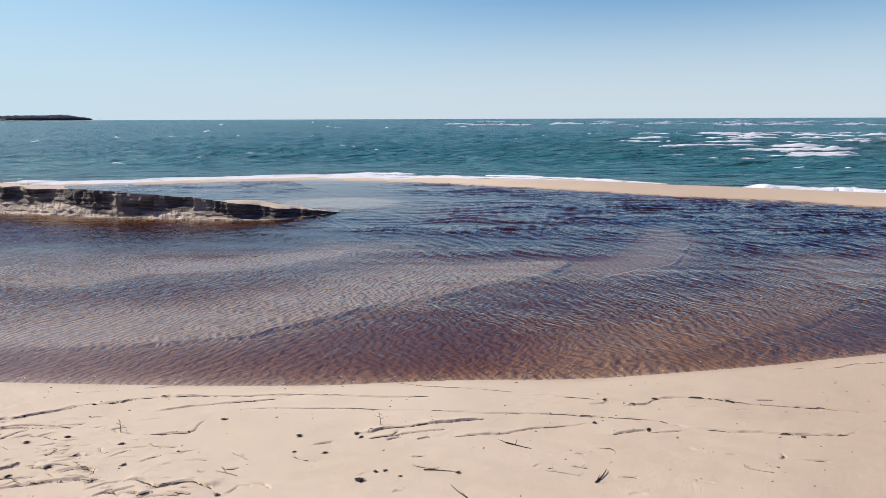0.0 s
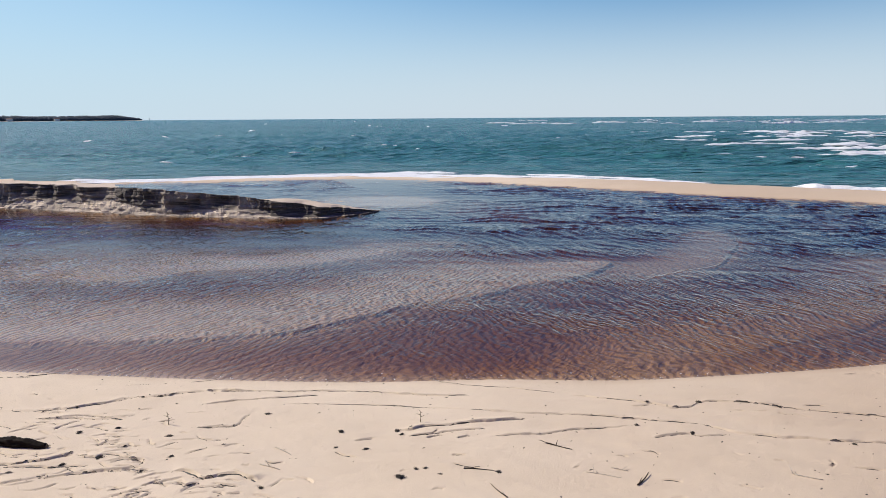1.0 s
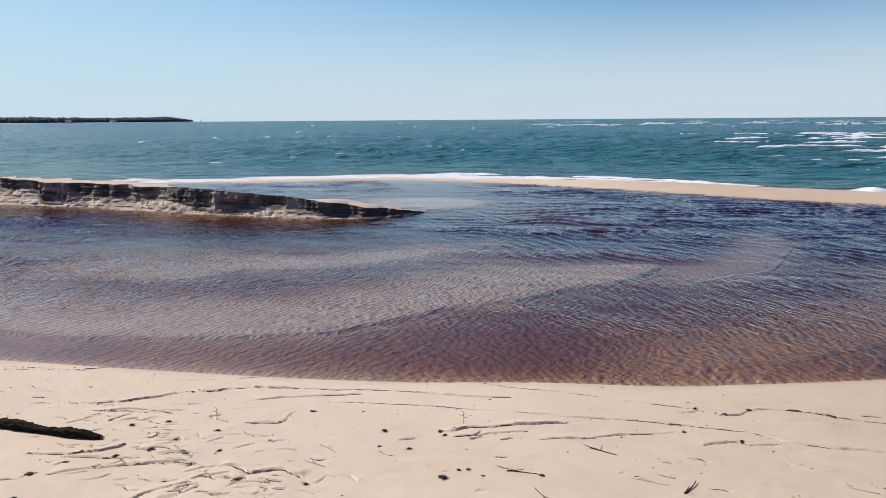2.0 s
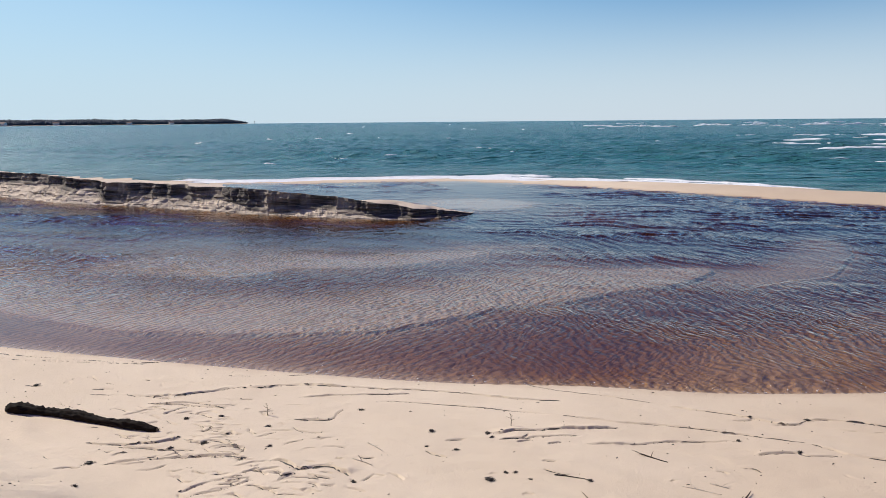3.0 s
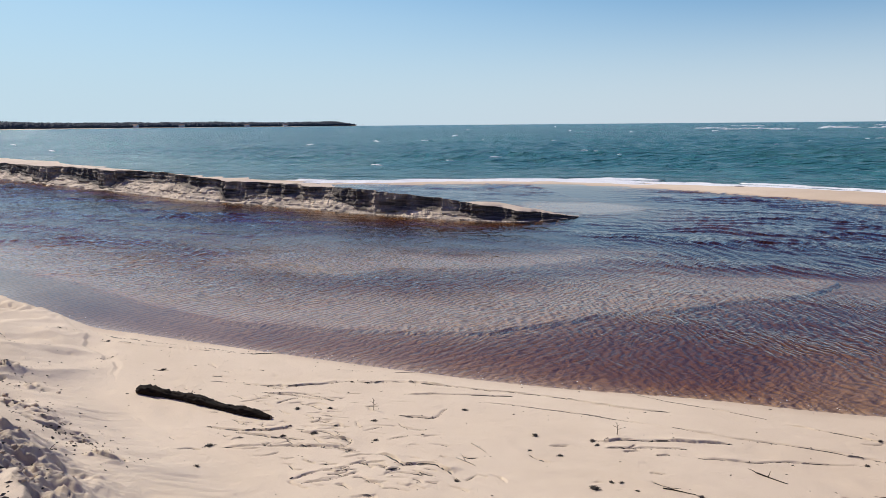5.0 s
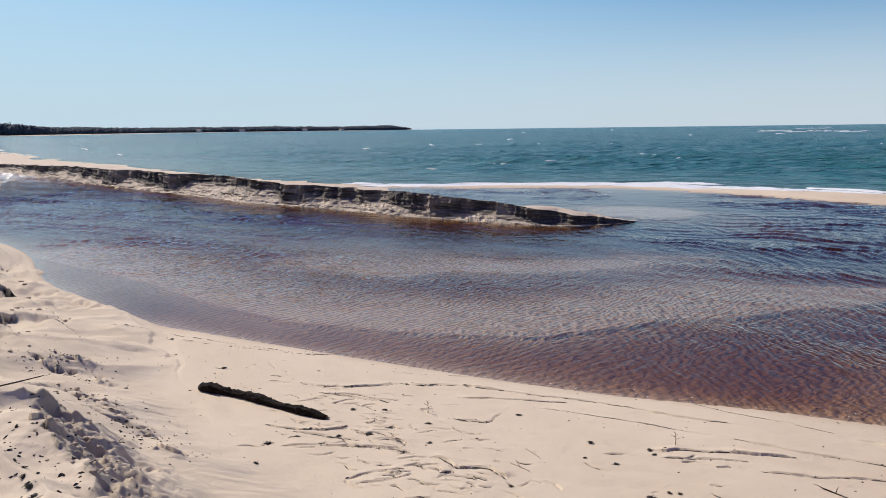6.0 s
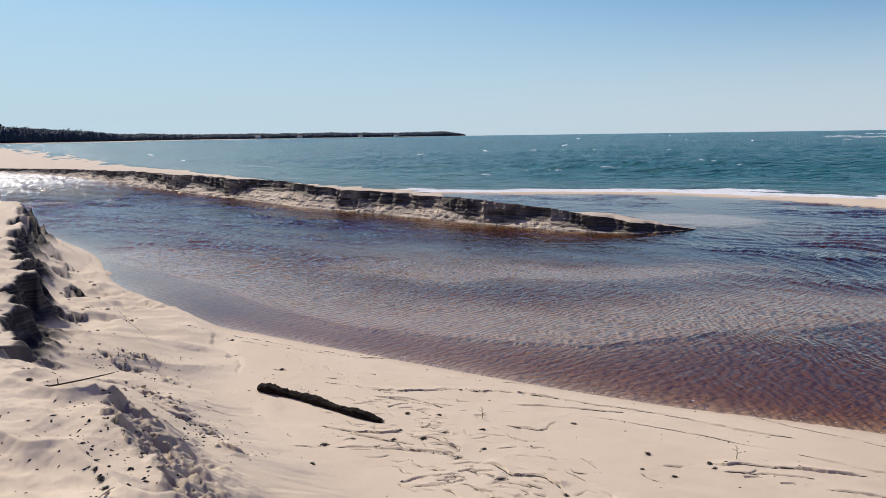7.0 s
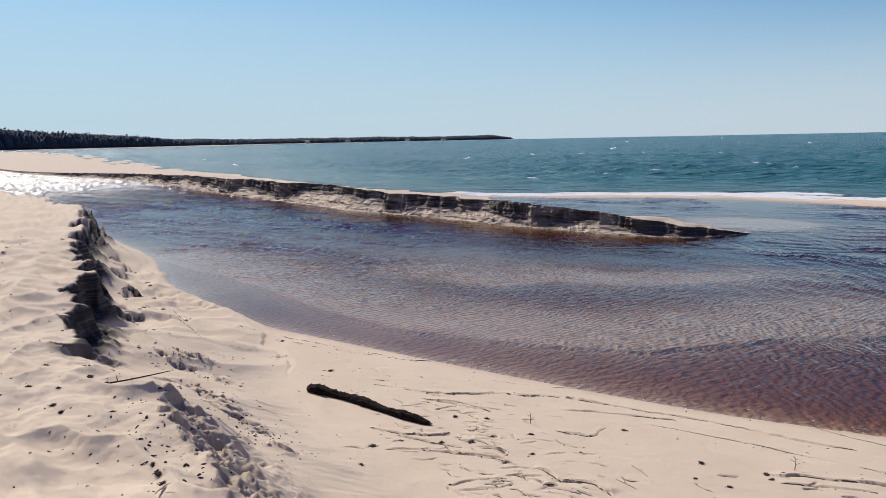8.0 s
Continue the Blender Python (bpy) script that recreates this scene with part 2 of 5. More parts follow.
def stream_material():
    """Tannin-stained water: clear downwards, mirror-like at a glance; wavelets tilt the mirror, and bright and dark
    caustic lines are painted into the clear colour.
    """
    s = Mat("tannin_water")
    s.t.nodes.remove(s.bsdf)
    depth, chop, west = s.attr("depth"), s.attr("chop"), s.attr("west")
    flow = s.noise(0.45, 2.0, 0.5)
    bent = s.add("ShaderNodeVectorMath")
    bent.operation = "MULTIPLY_ADD"
    s.set(bent, 0, flow), s.set(bent, 1, (0.9, 0.9, 0.0)), s.set(bent, 2, s.pos)
    at = bent.outputs[0]
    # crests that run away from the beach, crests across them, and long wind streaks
    def bands(turn, scale):
        w = s.add("ShaderNodeTexWave")
        s.set(w, "Vector", s.scaled(at, (1, 1, 0.01), radians(turn)))
        for key, v in (("Scale", scale), ("Distortion", 10.0), ("Detail", 2.0), ("Detail Scale", 1.1), ("Detail Roughness", 0.6)):
            s.set(w, key, v)
        return s.math("MULTIPLY", s.math("SUBTRACT", w.outputs["Fac"], 0.5), 0.21)
    away, cross = bands(-14, 2.9), bands(26, 2.6)
    one = s.math("ADD", away, s.noise(1.0, 1.5, 0.45, s.scaled(at, (3.2, 12.5, 1.0), radians(76)), 0.4))
    two = s.math("ADD", cross, s.noise(1.0, 1.5, 0.45, s.scaled(at, (2.8, 10.5, 1.0), radians(116)), 0.4))
    fine = s.noise(1.0, 2.0, 0.6, s.scaled(at, (9.0, 22.0, 1.0), radians(96)), 0.4)
    wide = s.noise(1.0, 2.0, 0.5, s.scaled(s.pos, (1.1, 3.4, 1.0), radians(120)), 0.5)
    crest = s.math("ADD", s.math("MULTIPLY", one, s.math("ADD", 0.30, west)), s.math("MULTIPLY", two, s.math("SUBTRACT", 1.15, west)))
    tall = s.math("ADD", s.math("MULTIPLY", crest, 0.017), s.math("ADD", s.math("MULTIPLY", fine, 0.008), s.math("MULTIPLY", wide, 0.034)))
    n = s.bump(s.math("MULTIPLY", tall, chop), 1.0, 1.0)
    # caustic light and dark, painted along the crests into the see-through colour
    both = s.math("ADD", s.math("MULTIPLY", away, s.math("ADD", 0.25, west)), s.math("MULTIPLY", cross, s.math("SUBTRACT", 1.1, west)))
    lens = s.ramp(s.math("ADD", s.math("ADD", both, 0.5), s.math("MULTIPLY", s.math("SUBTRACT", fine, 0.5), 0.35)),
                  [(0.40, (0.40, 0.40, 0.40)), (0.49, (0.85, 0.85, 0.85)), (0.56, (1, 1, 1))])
    stain = s.add("ShaderNodeCombineXYZ")
    for i, k in enumerate((4.9, 7.0, 9.4)):
        s.set(stain, i, s.math("POWER", 2.718, s.math("MULTIPLY", depth, -k)))
    clear = s.add("ShaderNodeBsdfTransparent")
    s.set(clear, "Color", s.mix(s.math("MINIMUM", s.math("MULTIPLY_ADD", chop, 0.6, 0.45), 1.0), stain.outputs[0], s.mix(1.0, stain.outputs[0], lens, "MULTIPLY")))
    gloss = s.add("ShaderNodeBsdfGlossy")
    s.set(gloss, "Roughness", s.attr("ruffled")), s.set(gloss, "Normal", n)
    facing = s.add("ShaderNodeLayerWeight")
    s.set(facing, "Blend", 0.5), s.set(facing, "Normal", n)
    fres = s.math("ADD", 0.02, s.math("MULTIPLY", 0.98, s.math("POWER", facing.outputs["Facing"], 5.0)))
    face = s.add("ShaderNodeMixShader")
    s.set(face, 0, fres), s.set(face, 1, clear.outputs[0]), s.set(face, 2, gloss.outputs[0])
    s.t.links.new(face.outputs[0], s.out.inputs["Surface"])
    return s.m


def sea_material():
    s = Mat("sea_water")
    shoal = s.attr("shoal")
    col = s.mix(s.ramp(s.noise(0.02, 3.0), [(0.35, (0, 0, 0)), (0.65, (1, 1, 1))]), (0.020, 0.126, 0.138), (0.040, 0.172, 0.170))
    col = s.mix(shoal, col, (0.06, 0.12, 0.10))
    a = s.noise(0.9, 4.0, 0.6, s.scaled(s.pos, (0.45, 1.5, 1.0), 0.2), 0.3)
    b = s.noise(3.5, 3.0, 0.6, s.scaled(s.pos, (0.5, 1.5, 1.0), 0.05))
    big = s.noise(1.0, 3.0, 0.6, s.scaled(s.pos, (0.16, 0.7, 1.0), 0.12), 0.4)
    n = s.bump(s.math("ADD", a, s.math("MULTIPLY", b, 0.3)), 1.0, 0.75)
    n = s.bump(big, 1.0, 1.5, n)
    return s.finish(col, 0.24, n, IOR=1.24)


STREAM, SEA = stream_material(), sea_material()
fo = Mat("foam")
FOAM = fo.finish(fo.mix(fo.noise(9.0, 4.0, 0.7), (0.66, 0.68, 0.69), (0.88, 0.88, 0.87)), 0.75, fo.bump(fo.noise(14.0, 4.0, 0.7), 0.9, 0.06))
# dark foliage with the blue of distance haze painted into its colour
wo = Mat("hazed_foliage")
WOODS = wo.finish(wo.mix(wo.noise(0.05, 4.0), (0.020, 0.033, 0.050), (0.028, 0.045, 0.064)), 0.9)

# ---- plan ----
shore = curve([(-400, 75), (-150, 34), (-70, 20.5), (-45, 16.0), (-34, 13.8), (-25, 11.9), (-20, 10.7), (-16.9, 9.66), (-14.2, 8.31), (-11.94, 7.49), (-10.35, 7.07), (-9.05, 6.94),
               (-8.0, 6.95), (-6.3, 6.99), (-4.7, 7.04), (-3.3, 7.12), (-2.2, 7.24), (-0.92, 7.5), (0.66, 7.71), (1.63, 7.98), (2.66, 8.3), (3.62, 8.65), (4.3, 8.9),
               (7, 10.3), (10, 12.6), (13, 15.8), (15.5, 20.0), (40, 22)])
spit_in = curve([(-40, 26.0), (-24, 28.5), (-18.1, 30.0), (-8.44, 32.8), (-2.99, 31.2), (1.76, 29.04), (5.7, 26.82), (9.24, 25.5), (11.51, 23.94), (15.5, 20.2), (25, 14), (60, 0)])
spit_sea = curve([(-40, 30.5), (-24, 30.6), (-19, 32.0), (-14, 34.7), (-8.6, 36.1), (-2, 34.9), (3.3, 33.0), (7.0, 31.0), (10.6, 29.5), (13.6, 28.2), (25, 22.5), (60, 6)])
bar_base = rounded([(-5.66, 21.54), (-6.4, 20.45), (-7.15, 19.85), (-8.7, 19.58), (-10.6, 19.75), (-12.8, 19.95), (-15.6, 20.6), (-18.6, 20.95), (-21.2, 21.2), (-24.6, 22.3),
                    (-27.8, 23.1), (-34.7, 24.9), (-45.9, 28.3), (-60.7, 32.2), (-72.5, 33.6), (-95, 37.5), (-140, 50), (-250, 88), (-600, 215)], 12)
bar_width = curve([(-600, 30), (-140, 19), (-95, 15), (-72, 11.5), (-60, 9.5), (-46, 7.6), (-34.7, 7.0), (-27.8, 7.4), (-20, 7.5), (-18.6, 6.5), (-15.6, 4.2), (-12.8, 3.2), (-10.6, 3.0), (-8.7, 3.0),
                   (-7.15, 2.2), (-6.3, 1.2), (-5.66, 0.3)])
bar_front = curve([tuple(p) for p in bar_base[::12][::-1]])
sea_edge = curve([(-700, 268), (-400, 158), (-186, 80), (-114, 58), (-79, 46.5), (-49, 37), (-34, 32.3), (-27, 31.0), (-19, 32.2), (-14, 34.7), (-8.6, 36.1), (-2, 34.9), (3.3, 33.0), (7.0, 31.0),
                  (10.6, 29.5), (13.6, 28.2), (25, 22.5), (60, 6), (400, -150)])
plateau_edge = rounded([(-120, 26.5), (-60, 17.0), (-28.4, 11.3), (-19.4, 9.3), (-15.2, 7.0), (-11.96, 5.33), (-9.38, 4.25), (-7.58, 3.32), (-6.23, 2.62), (-5.38, 2.38), (-4.55, 2.17), (-3.5, 1.82),
                        (-2.0, 1.45), (0, 1.3), (3, 1.5), (8, 2.6), (20, 6.5), (60, 10)], 8)[::-1]
front_a = rounded([(-19.5, 10.9), (-16.73, 9.75), (-14.46, 9.36), (-12.11, 9.0), (-9.44, 8.28), (-8.2, 8.1), (-7.41, 8.03), (-6.65, 8.15), (-5.5, 8.35), (-4.45, 8.7), (-3.8, 9.02), (-3.05, 9.9), (-2.4, 10.65), (-1.75, 11.1), (-0.7, 12.15),
                   (0.3, 13.1), (0.86, 14.4), (0.4, 15.3)], 4)
front_b = rounded([(-12, 11.2), (-9, 11.4), (-7.7, 11.5), (-7.06, 12.4), (-5.7, 12.9), (-4.26, 14.1), (-3.6, 15.3), (-4.2, 15.9)], 4)
front_d = rounded([(-1.4, 7.75), (-0.3, 7.9), (0.8, 8.3), (2.11, 8.95), (2.82, 9.51), (3.92, 10.22), (4.96, 11.41), (5.9, 12.6), (6.5, 13.8), (6.7, 15.2), (6.3, 16.6)], 4)
front_f = rounded([(6.0, 12.6), (7.6, 14.2), (8.8, 16.2), (9.4, 18.4), (9.0, 20.0)], 4)
front_g = rounded([(6.2, 19.0), (7.4, 20.4), (7.8, 22.0), (7.0, 23.2)], 4)
front_c = rounded([(0.9, 12.3), (2.01, 13.54), (2.8, 14.2), (3.5, 15.9), (4.05, 17.8), (4.0, 19.3), (3.4, 20.2)], 4)
front_e = rounded([(-5.6, 15.5), (-4.2, 15.8), (-3.0, 16.1), (-2.4, 16.5), (-2.6, 17.1), (-3.2, 17.5)], 4)
# iron-stained sand: place and reach
RUSTS = ((2.9, 13.5, 1.2, 0.7), (4.6, 19.0, 1.1, 1.0), (4.5, 14.4, 1.6, 0.8), (7.6, 16.4, 1.5, 1.6), (7.2, 18.8, 1.6, 1.0), (0.6, 15.6, 1.6, 0.5), (-12.4, 11.6, 1.3, 0.4), (-9.4, 11.8, 1.0, 0.3))


# crumbled patches on the slope: place and reach
CRUMBLES = ((-7.25, 4.45, 0.20, 0.22), (-6.75, 4.28, 0.28, 0.16), (-7.2, 4.1, 0.20, 0.12), (-6.1, 3.65, 0.32, 0.12), (-5.65, 3.58, 0.34, 0.13), (-5.2, 3.48, 0.32, 0.12),
            (-4.9, 3.38, 0.25, 0.10), (-4.4, 3.2, 0.25, 0.10), (-4.2, 2.22, 0.4, 0.14), (-3.7, 2.0, 0.35, 0.13))


def shoal(x, y, line, reach, start=1.4, lap=0.66):
    """A lobe of sand: a sharp slip face along the line with a scoured foot, falling away slowly behind it."""
    s, along, run = side(x, y, line)
    s = s + 0.07 * fbm(x * 1.3, y * 1.3, 2, 5) + 0.02 * fbm(x * 6, y * 6, 2, 6)
    ends = smooth(0, start, along) * smooth(0, 1.1, run - along)
    back = (0.93 + 0.07 * smooth(0, 0.3, s)) * np.exp(-(s / reach) ** 4)
    foot = lap * np.exp(-(np.minimum(s, 0) / 0.45) ** 2) - 0.24 * np.exp(-((s + 0.03) / 0.03) ** 2)
    q = smooth(-0.02, 0.02, s)
    return (back * q + foot * (1 - q)) * ends


def bed(x, y):
    """Depth of the stream below its level, and the way to its nearest edge."""
    pick = (y > shore(x) - 0.7) & (y < np.where(x < -24, bar_front(x) + 2, spit_in(x) + 1.5)) & (x > -200)
    depth, off = np.zeros(x.shape), np.full(x.shape, -1.0)
    depth[pick], off[pick] = stream_bed(x[pick], y[pick])
    return depth, off


def stream_bed(x, y):
    mid = bar_front(x) + 0.5 * bar_width(x)
    bar_off = np.where(x < -5.7, np.where(y < mid, bar_front(x) - y, y - mid - 0.4 * bar_width(x)), 9)
    off = np.minimum(np.minimum(y - shore(x), np.where(x < -26, 9, spit_in(x) - y)), bar_off)
    d = (0.125 + 0.06 * smooth(-9, -16, x) * smooth(10, 13, y) + 0.05 * smooth(2, 6, x) * smooth(11, 14, y) + (0.08 + 0.10 * smooth(-9, -4, x)) * smooth(14, 19, y)
         + 0.05 * fbm(x * 0.22, y * 0.3, 3, 8) + 0.03 * fbm(x * 0.9, y * 1.1, 3, 9) + 0.06 * fbm(x * 0.22, y * 1.3, 3, 10) * smooth(11, 14, y)) * (1 - np.exp(-np.maximum(off, 0) / 0.55))
    lobes = np.zeros(x.shape)
    for line, reach, most, start, lap in ((front_a, 2.7, 1.0, 3.0, 0.62), (front_b, 1.9, 0.97, 1.4, 0.66), (front_e, 0.9, 0.85, 1.4, 0.66), (front_d, 1.9, 0.82, 3.0, 0.84),
                                          (front_c, 1.5, 0.88, 1.4, 0.82), (front_f, 1.4, 0.75, 1.4, 0.8), (front_g, 0.9, 0.65, 1.4, 0.8)):
        lobes = np.maximum(lobes, most * shoal(x, y, line, reach, start, lap))
    ring = np.hypot((x + 6.2) / 3.3, (y - 24.3) / 2.5) + 0.10 * fbm(x * 0.8, y * 1.2, 3, 38)
    flat = 0.97 * smooth(1.0, 0.55, ring) + 0.55 * np.exp(-((ring - 1.05) / 0.13) ** 2)
    far_flat = np.exp(-(((x + 1.2) / 4.2) ** 2 + ((y - 22.3) / 3.2) ** 2) ** 2) * smooth(0.25, 0.6, vnoise(x * 0.5, y * 0.7, 37))
    d = d * (1 - np.maximum(np.maximum(0.84 * lobes, np.minimum(flat, 0.97)), 0.45 * far_flat))
    # sand ripples under the shallow water, steepest close to the beach
    lee = fbm(x * 1.2, y * 1.2, 2, 31)
    ph = (x * 0.93 - y * 0.36 + 0.35 * lee) / 0.26 + 0.5 * fbm(x * 3, y * 3, 2, 32)
    saw = ph - np.floor(ph)
    tooth = np.where(saw < 0.72, saw / 0.72, (1 - saw) / 0.28) - 0.5
    d = d + 0.034 * tooth * smooth(0.015, 0.06, d) * smooth(1.5, 0.35, y - shore(x)) * smooth(-5.0, -2.0, x) * (0.35 + 0.9 * vnoise(x * 2.2, y * 2.2, 33))
    return np.maximum(d, 0.0), off


def rust_stain(x, y):
    """How far the sand of the bed is stained brown by iron."""
    m = 0.95 * smooth(2.0, 0.5, y - shore(x)) * smooth(-3.5, 0.5, x) + 0.95 * smooth(-6.1, -6.8, x) * smooth(2.3, 0.5, bar_front(x) - y) * (y < bar_front(x) + 0.5)
    m = np.maximum(m, 0.85 * smooth(-4, 3, x) * smooth(17, 11, y))
    for px, py, rx, ry in RUSTS:
        m = np.maximum(m, np.exp(-((x - px) / rx) ** 2 - ((y - py) / ry) ** 2))
    return np.clip(m * (0.55 + 0.9 * vnoise(x * 0.9, y * 1.2, 34)), 0, 1)


def ground(x, y):
    d, off = bed(x, y)
    a = shore(x) - y
    beach = 0.015 + 0.105 * np.maximum(a, 0) - 0.006 * np.clip(a, 0, 8) ** 2 + 0.02 * fbm(x * 0.7, y * 0.9, 3, 3) * smooth(0, 1.2, a)
    z = np.where(a > 0, beach, -d)
    # the spit between stream and sea
    ins, sea = np.where(x < -26, -1, y - spit_in(x)), spit_sea(x) - y
    tall = 0.05 + 0.13 * smooth(-8, 6, x)
    hump = tall * np.sqrt(np.clip(ins, 0, None) / 2.0).clip(0, 1) * np.clip(sea / 1.5, 0, 1)
    z = np.where((ins > 0) & (a < 0), hump, z)
    z = np.where((sea < 0) & (ins > 0) & (a < 0), np.maximum(0.05 * sea, -3), z)
    under_bar = (x < -5.9) & (y > bar_front(x) + 0.1) & (a < 0) & (y < bar_front(x) + 0.9 * bar_width(x))
    z = np.where(under_bar, -0.15, z)
    z = np.where((y > sea_edge(x) + 1) & (x < -20), np.maximum(-0.06 * (y - sea_edge(x)) - 0.2, -3), z)
    cut_shade = np.zeros(x.shape)
    pick = (a > -1.3) & (np.hypot(x, y) < 260)
    z[pick], cut_shade[pick] = plateau(x[pick], y[pick], z[pick], d[pick], a[pick])
    return z, cut_shade


def plateau(x, y, z, d, a):
    """The sand plateau with its broken edge and the slope below it, laid over the beach."""
    s, along, run = side(x, y, plateau_edge)
    tall_cut = (0.45 * smooth(-5.6, -6.6, x) + 0.55 * smooth(-6.6, -9.5, x)) * np.clip(0.85 + 0.5 * fbm(along * 0.6, along * 0, 2, 12), 0.35, 1.15)
    tall_cut = np.maximum(tall_cut, (0.05 + 0.14 * vnoise(x * 3, y * 3, 58)) * smooth(-5.15, -4.8, x) * smooth(-2.6, -3.2, x))
    cut = 0.08 + 0.54 * tall_cut
    low_edge = smooth(-5.2, -4.8, x) * smooth(-2.6, -3.2, x)
    rug = np.maximum(smooth(0.08, 0.4, tall_cut) * (1 - 0.7 * low_edge), 0.35 * low_edge)
    s = s - 0.45 * np.abs(fbm(x * 0.8, y * 0.8, 2, 21)) * smooth(-4.5, -7.0, x) + 0.16 + 0.12 * fbm(x * 0.8, y * 0.8, 3, 23)
    u0 = np.maximum(-s, 0)
    s = s + rug * (0.16 * fbm(x * 1.9, y * 1.9, 2, 22) + 0.11 * (0.5 - 2 * np.abs(fbm(x * 3.1 - y, y * 3.1 + x, 2, 24))) + 0.02 * (0.5 - 2 * np.abs(fbm(x * 7, y * 7, 2, 26)))) + 0.03 * fbm(x * 5, y * 5, 3, 25) + 0.10 * low_edge * fbm(x * 9, y * 9, 3, 30)
    drift = 1 - np.abs(fbm(x * 1.2 + 0.5 * fbm(x, y, 2, 43), y * 2.4, 2, 41))
    top = 1.15 + 0.05 * fbm(x * 0.7, y * 1.0, 2, 40) + 0.095 * drift ** 2 + 0.02 * fbm(x * 5, y * 8, 3, 42)
    u = np.maximum(-s, 0)
    steep = smooth(0.08, 0.3, tall_cut)
    brow = steep * (0.5 * smooth(0, 0.15, u + 0.04 * fbm(x * 9, y * 9, 2, 29)) + 0.3 * smooth(0.05, 0.22, u + 0.06 * fbm(x * 8, y * 8, 2, 27)) + 0.2 * smooth(0.2, 0.5, u + 0.1 * fbm(x * 6, y * 6, 2, 28))) + (1 - steep) * smooth(-0.05, 0.7, u)
    v = u + (u0 - u) * smooth(0.05, 0.45, u)
    run_out = np.maximum(v / 1.75, v / (v + np.maximum(0.86 * a, 0.02)))
    slope = top - cut * brow - (0.93 + 0.2 * smooth(2.3, 1.7, u + 0.86 * np.maximum(a, 0)) - cut) * np.clip(run_out, 0, 3)
    crumble = np.zeros(x.shape)
    for px, py, rx, ry in CRUMBLES:
        crumble = np.maximum(crumble, np.exp(-(((x - px) / rx) ** 2 + ((y - py) / ry) ** 2) ** 2))
    crumble = np.maximum(crumble, 0.8 * tall_cut * smooth(0.05, 0.2, u) * smooth(0.6, 0.3, u) * smooth(0.5, 0.65, vnoise(x * 1.3, y * 1.3, 55)))
    crumble = crumble * smooth(0.35, 0.6, vnoise(x * 4 + y, y * 7, 53))
    q = x * 0.9 + y * 0.4
    pits = smooth(0.0, 0.14, fbm(q * 5.0, (y - 0.4 * x) * 8.0, 3, 56)) * 0.085 + 0.03 * smooth(-0.05, 0.12, fbm(q * 13, (y - 0.4 * x) * 20, 2, 57))
    slope = slope - crumble * (pits - 0.04) + steep * (0.05 * fbm(x * 5, y * 5, 3, 59) - 0.04 * np.abs(fbm(x * 15, y * 15, 2, 60))) * smooth(0, 0.1, u) * smooth(0.5, 0.2, u)
    slope = slope - low_edge * (0.06 * np.abs(fbm(x * 9, y * 9, 2, 71)) + 0.04 * np.abs(fbm(x * 20, y * 20, 2, 72)) - 0.02) * smooth(0, 0.06, u) * smooth(0.5, 0.2, u)
    slope = slope - (top - 1.15) * smooth(0.05, 0.7, u)
    slope = slope + (0.007 * fbm(x * 1.6, y * 1.6, 3, 50) + 0.0035 * fbm(x * 9, y * 9, 3, 51)) * smooth(0.05, 0.5, u) * smooth(0.0, 0.4, a)
    # a second, torn step below the edge
    step = u - 0.5 - 0.38 * fbm(along * 0.9, along * 0, 3, 68) - 0.06 * fbm(x * 9, y * 9, 2, 69)
    torn = steep * smooth(0.42, 0.62, vnoise(along * 0.7, along * 0, 70))
    slope = slope - 0.12 * torn * smooth(0, 0.05, step) * smooth(1.0, 0.2, step)
    # runnels where dry sand has slid down
    slope = slope + 0.012 * fbm(along * 5.5, u * 0.9, 3, 67) * smooth(0.3, 0.7, u) * smooth(0.1, 0.6, a)
    hi = np.where(s > 0, top, slope)
    k = 0.10
    hi = hi - 0.6 * np.maximum(-a, 0)
    h = np.clip(0.5 + 0.5 * (hi - z) / k, 0, 1)
    near = (s > -4) & (a > -1.2)
    z = np.where(near, z * (1 - h) + hi * h + k * h * (1 - h) * (hi > 0.1), z)
    z = np.where(near & (a < 0), np.maximum(z, -d), z)
    # mask of painted shade: under the lip, in the pits, below the torn step
    cut_shade = np.maximum(np.maximum(smooth(0.1, 0.4, tall_cut), 0.3 * low_edge) * smooth(-0.035, 0.01, -s) * smooth(0.42, 0.26, u), 0.9 * crumble * smooth(0.02, 0.05, pits) * (u > 0))
    cut_shade = np.maximum(cut_shade, torn * smooth(-0.01, 0.02, step) * smooth(0.12, 0.06, step))
    return z, cut_shade


# ---- marks in the beach sand ----
LEDGES = []


def ledge(points, high=0.02, wide=0.009):
    """A small broken step in the sand along a line, facing the land, with a scoured foot."""
    LEDGES.append((rounded(points, 4), high, wide))


ledge([(-4.9, 5.79), (-4.76, 5.87), (-4.69, 5.96), (-4.5, 6.1), (-4.44, 6.28)], 0.022)
ledge([(-4.74, 5.58), (-4.46, 5.69), (-4.09, 5.65)], 0.022)
ledge([(-4.75, 6.66), (-4.41, 6.82), (-4.1, 6.94), (-3.82, 7.13)], 0.012)
ledge([(-4.33, 6.29), (-4.16, 6.38), (-3.99, 6.51), (-3.7, 6.64), (-3.36, 6.68)], 0.035)
ledge([(-3.7, 6.64), (-3.14, 6.72), (-2.46, 6.84), (-1.99, 6.85), (-1.52, 6.82), (-1.06, 6.87)], 0.022)
ledge([(-3.61, 6.17), (-3.37, 6.32), (-3.04, 6.48), (-2.58, 6.67)], 0.02)
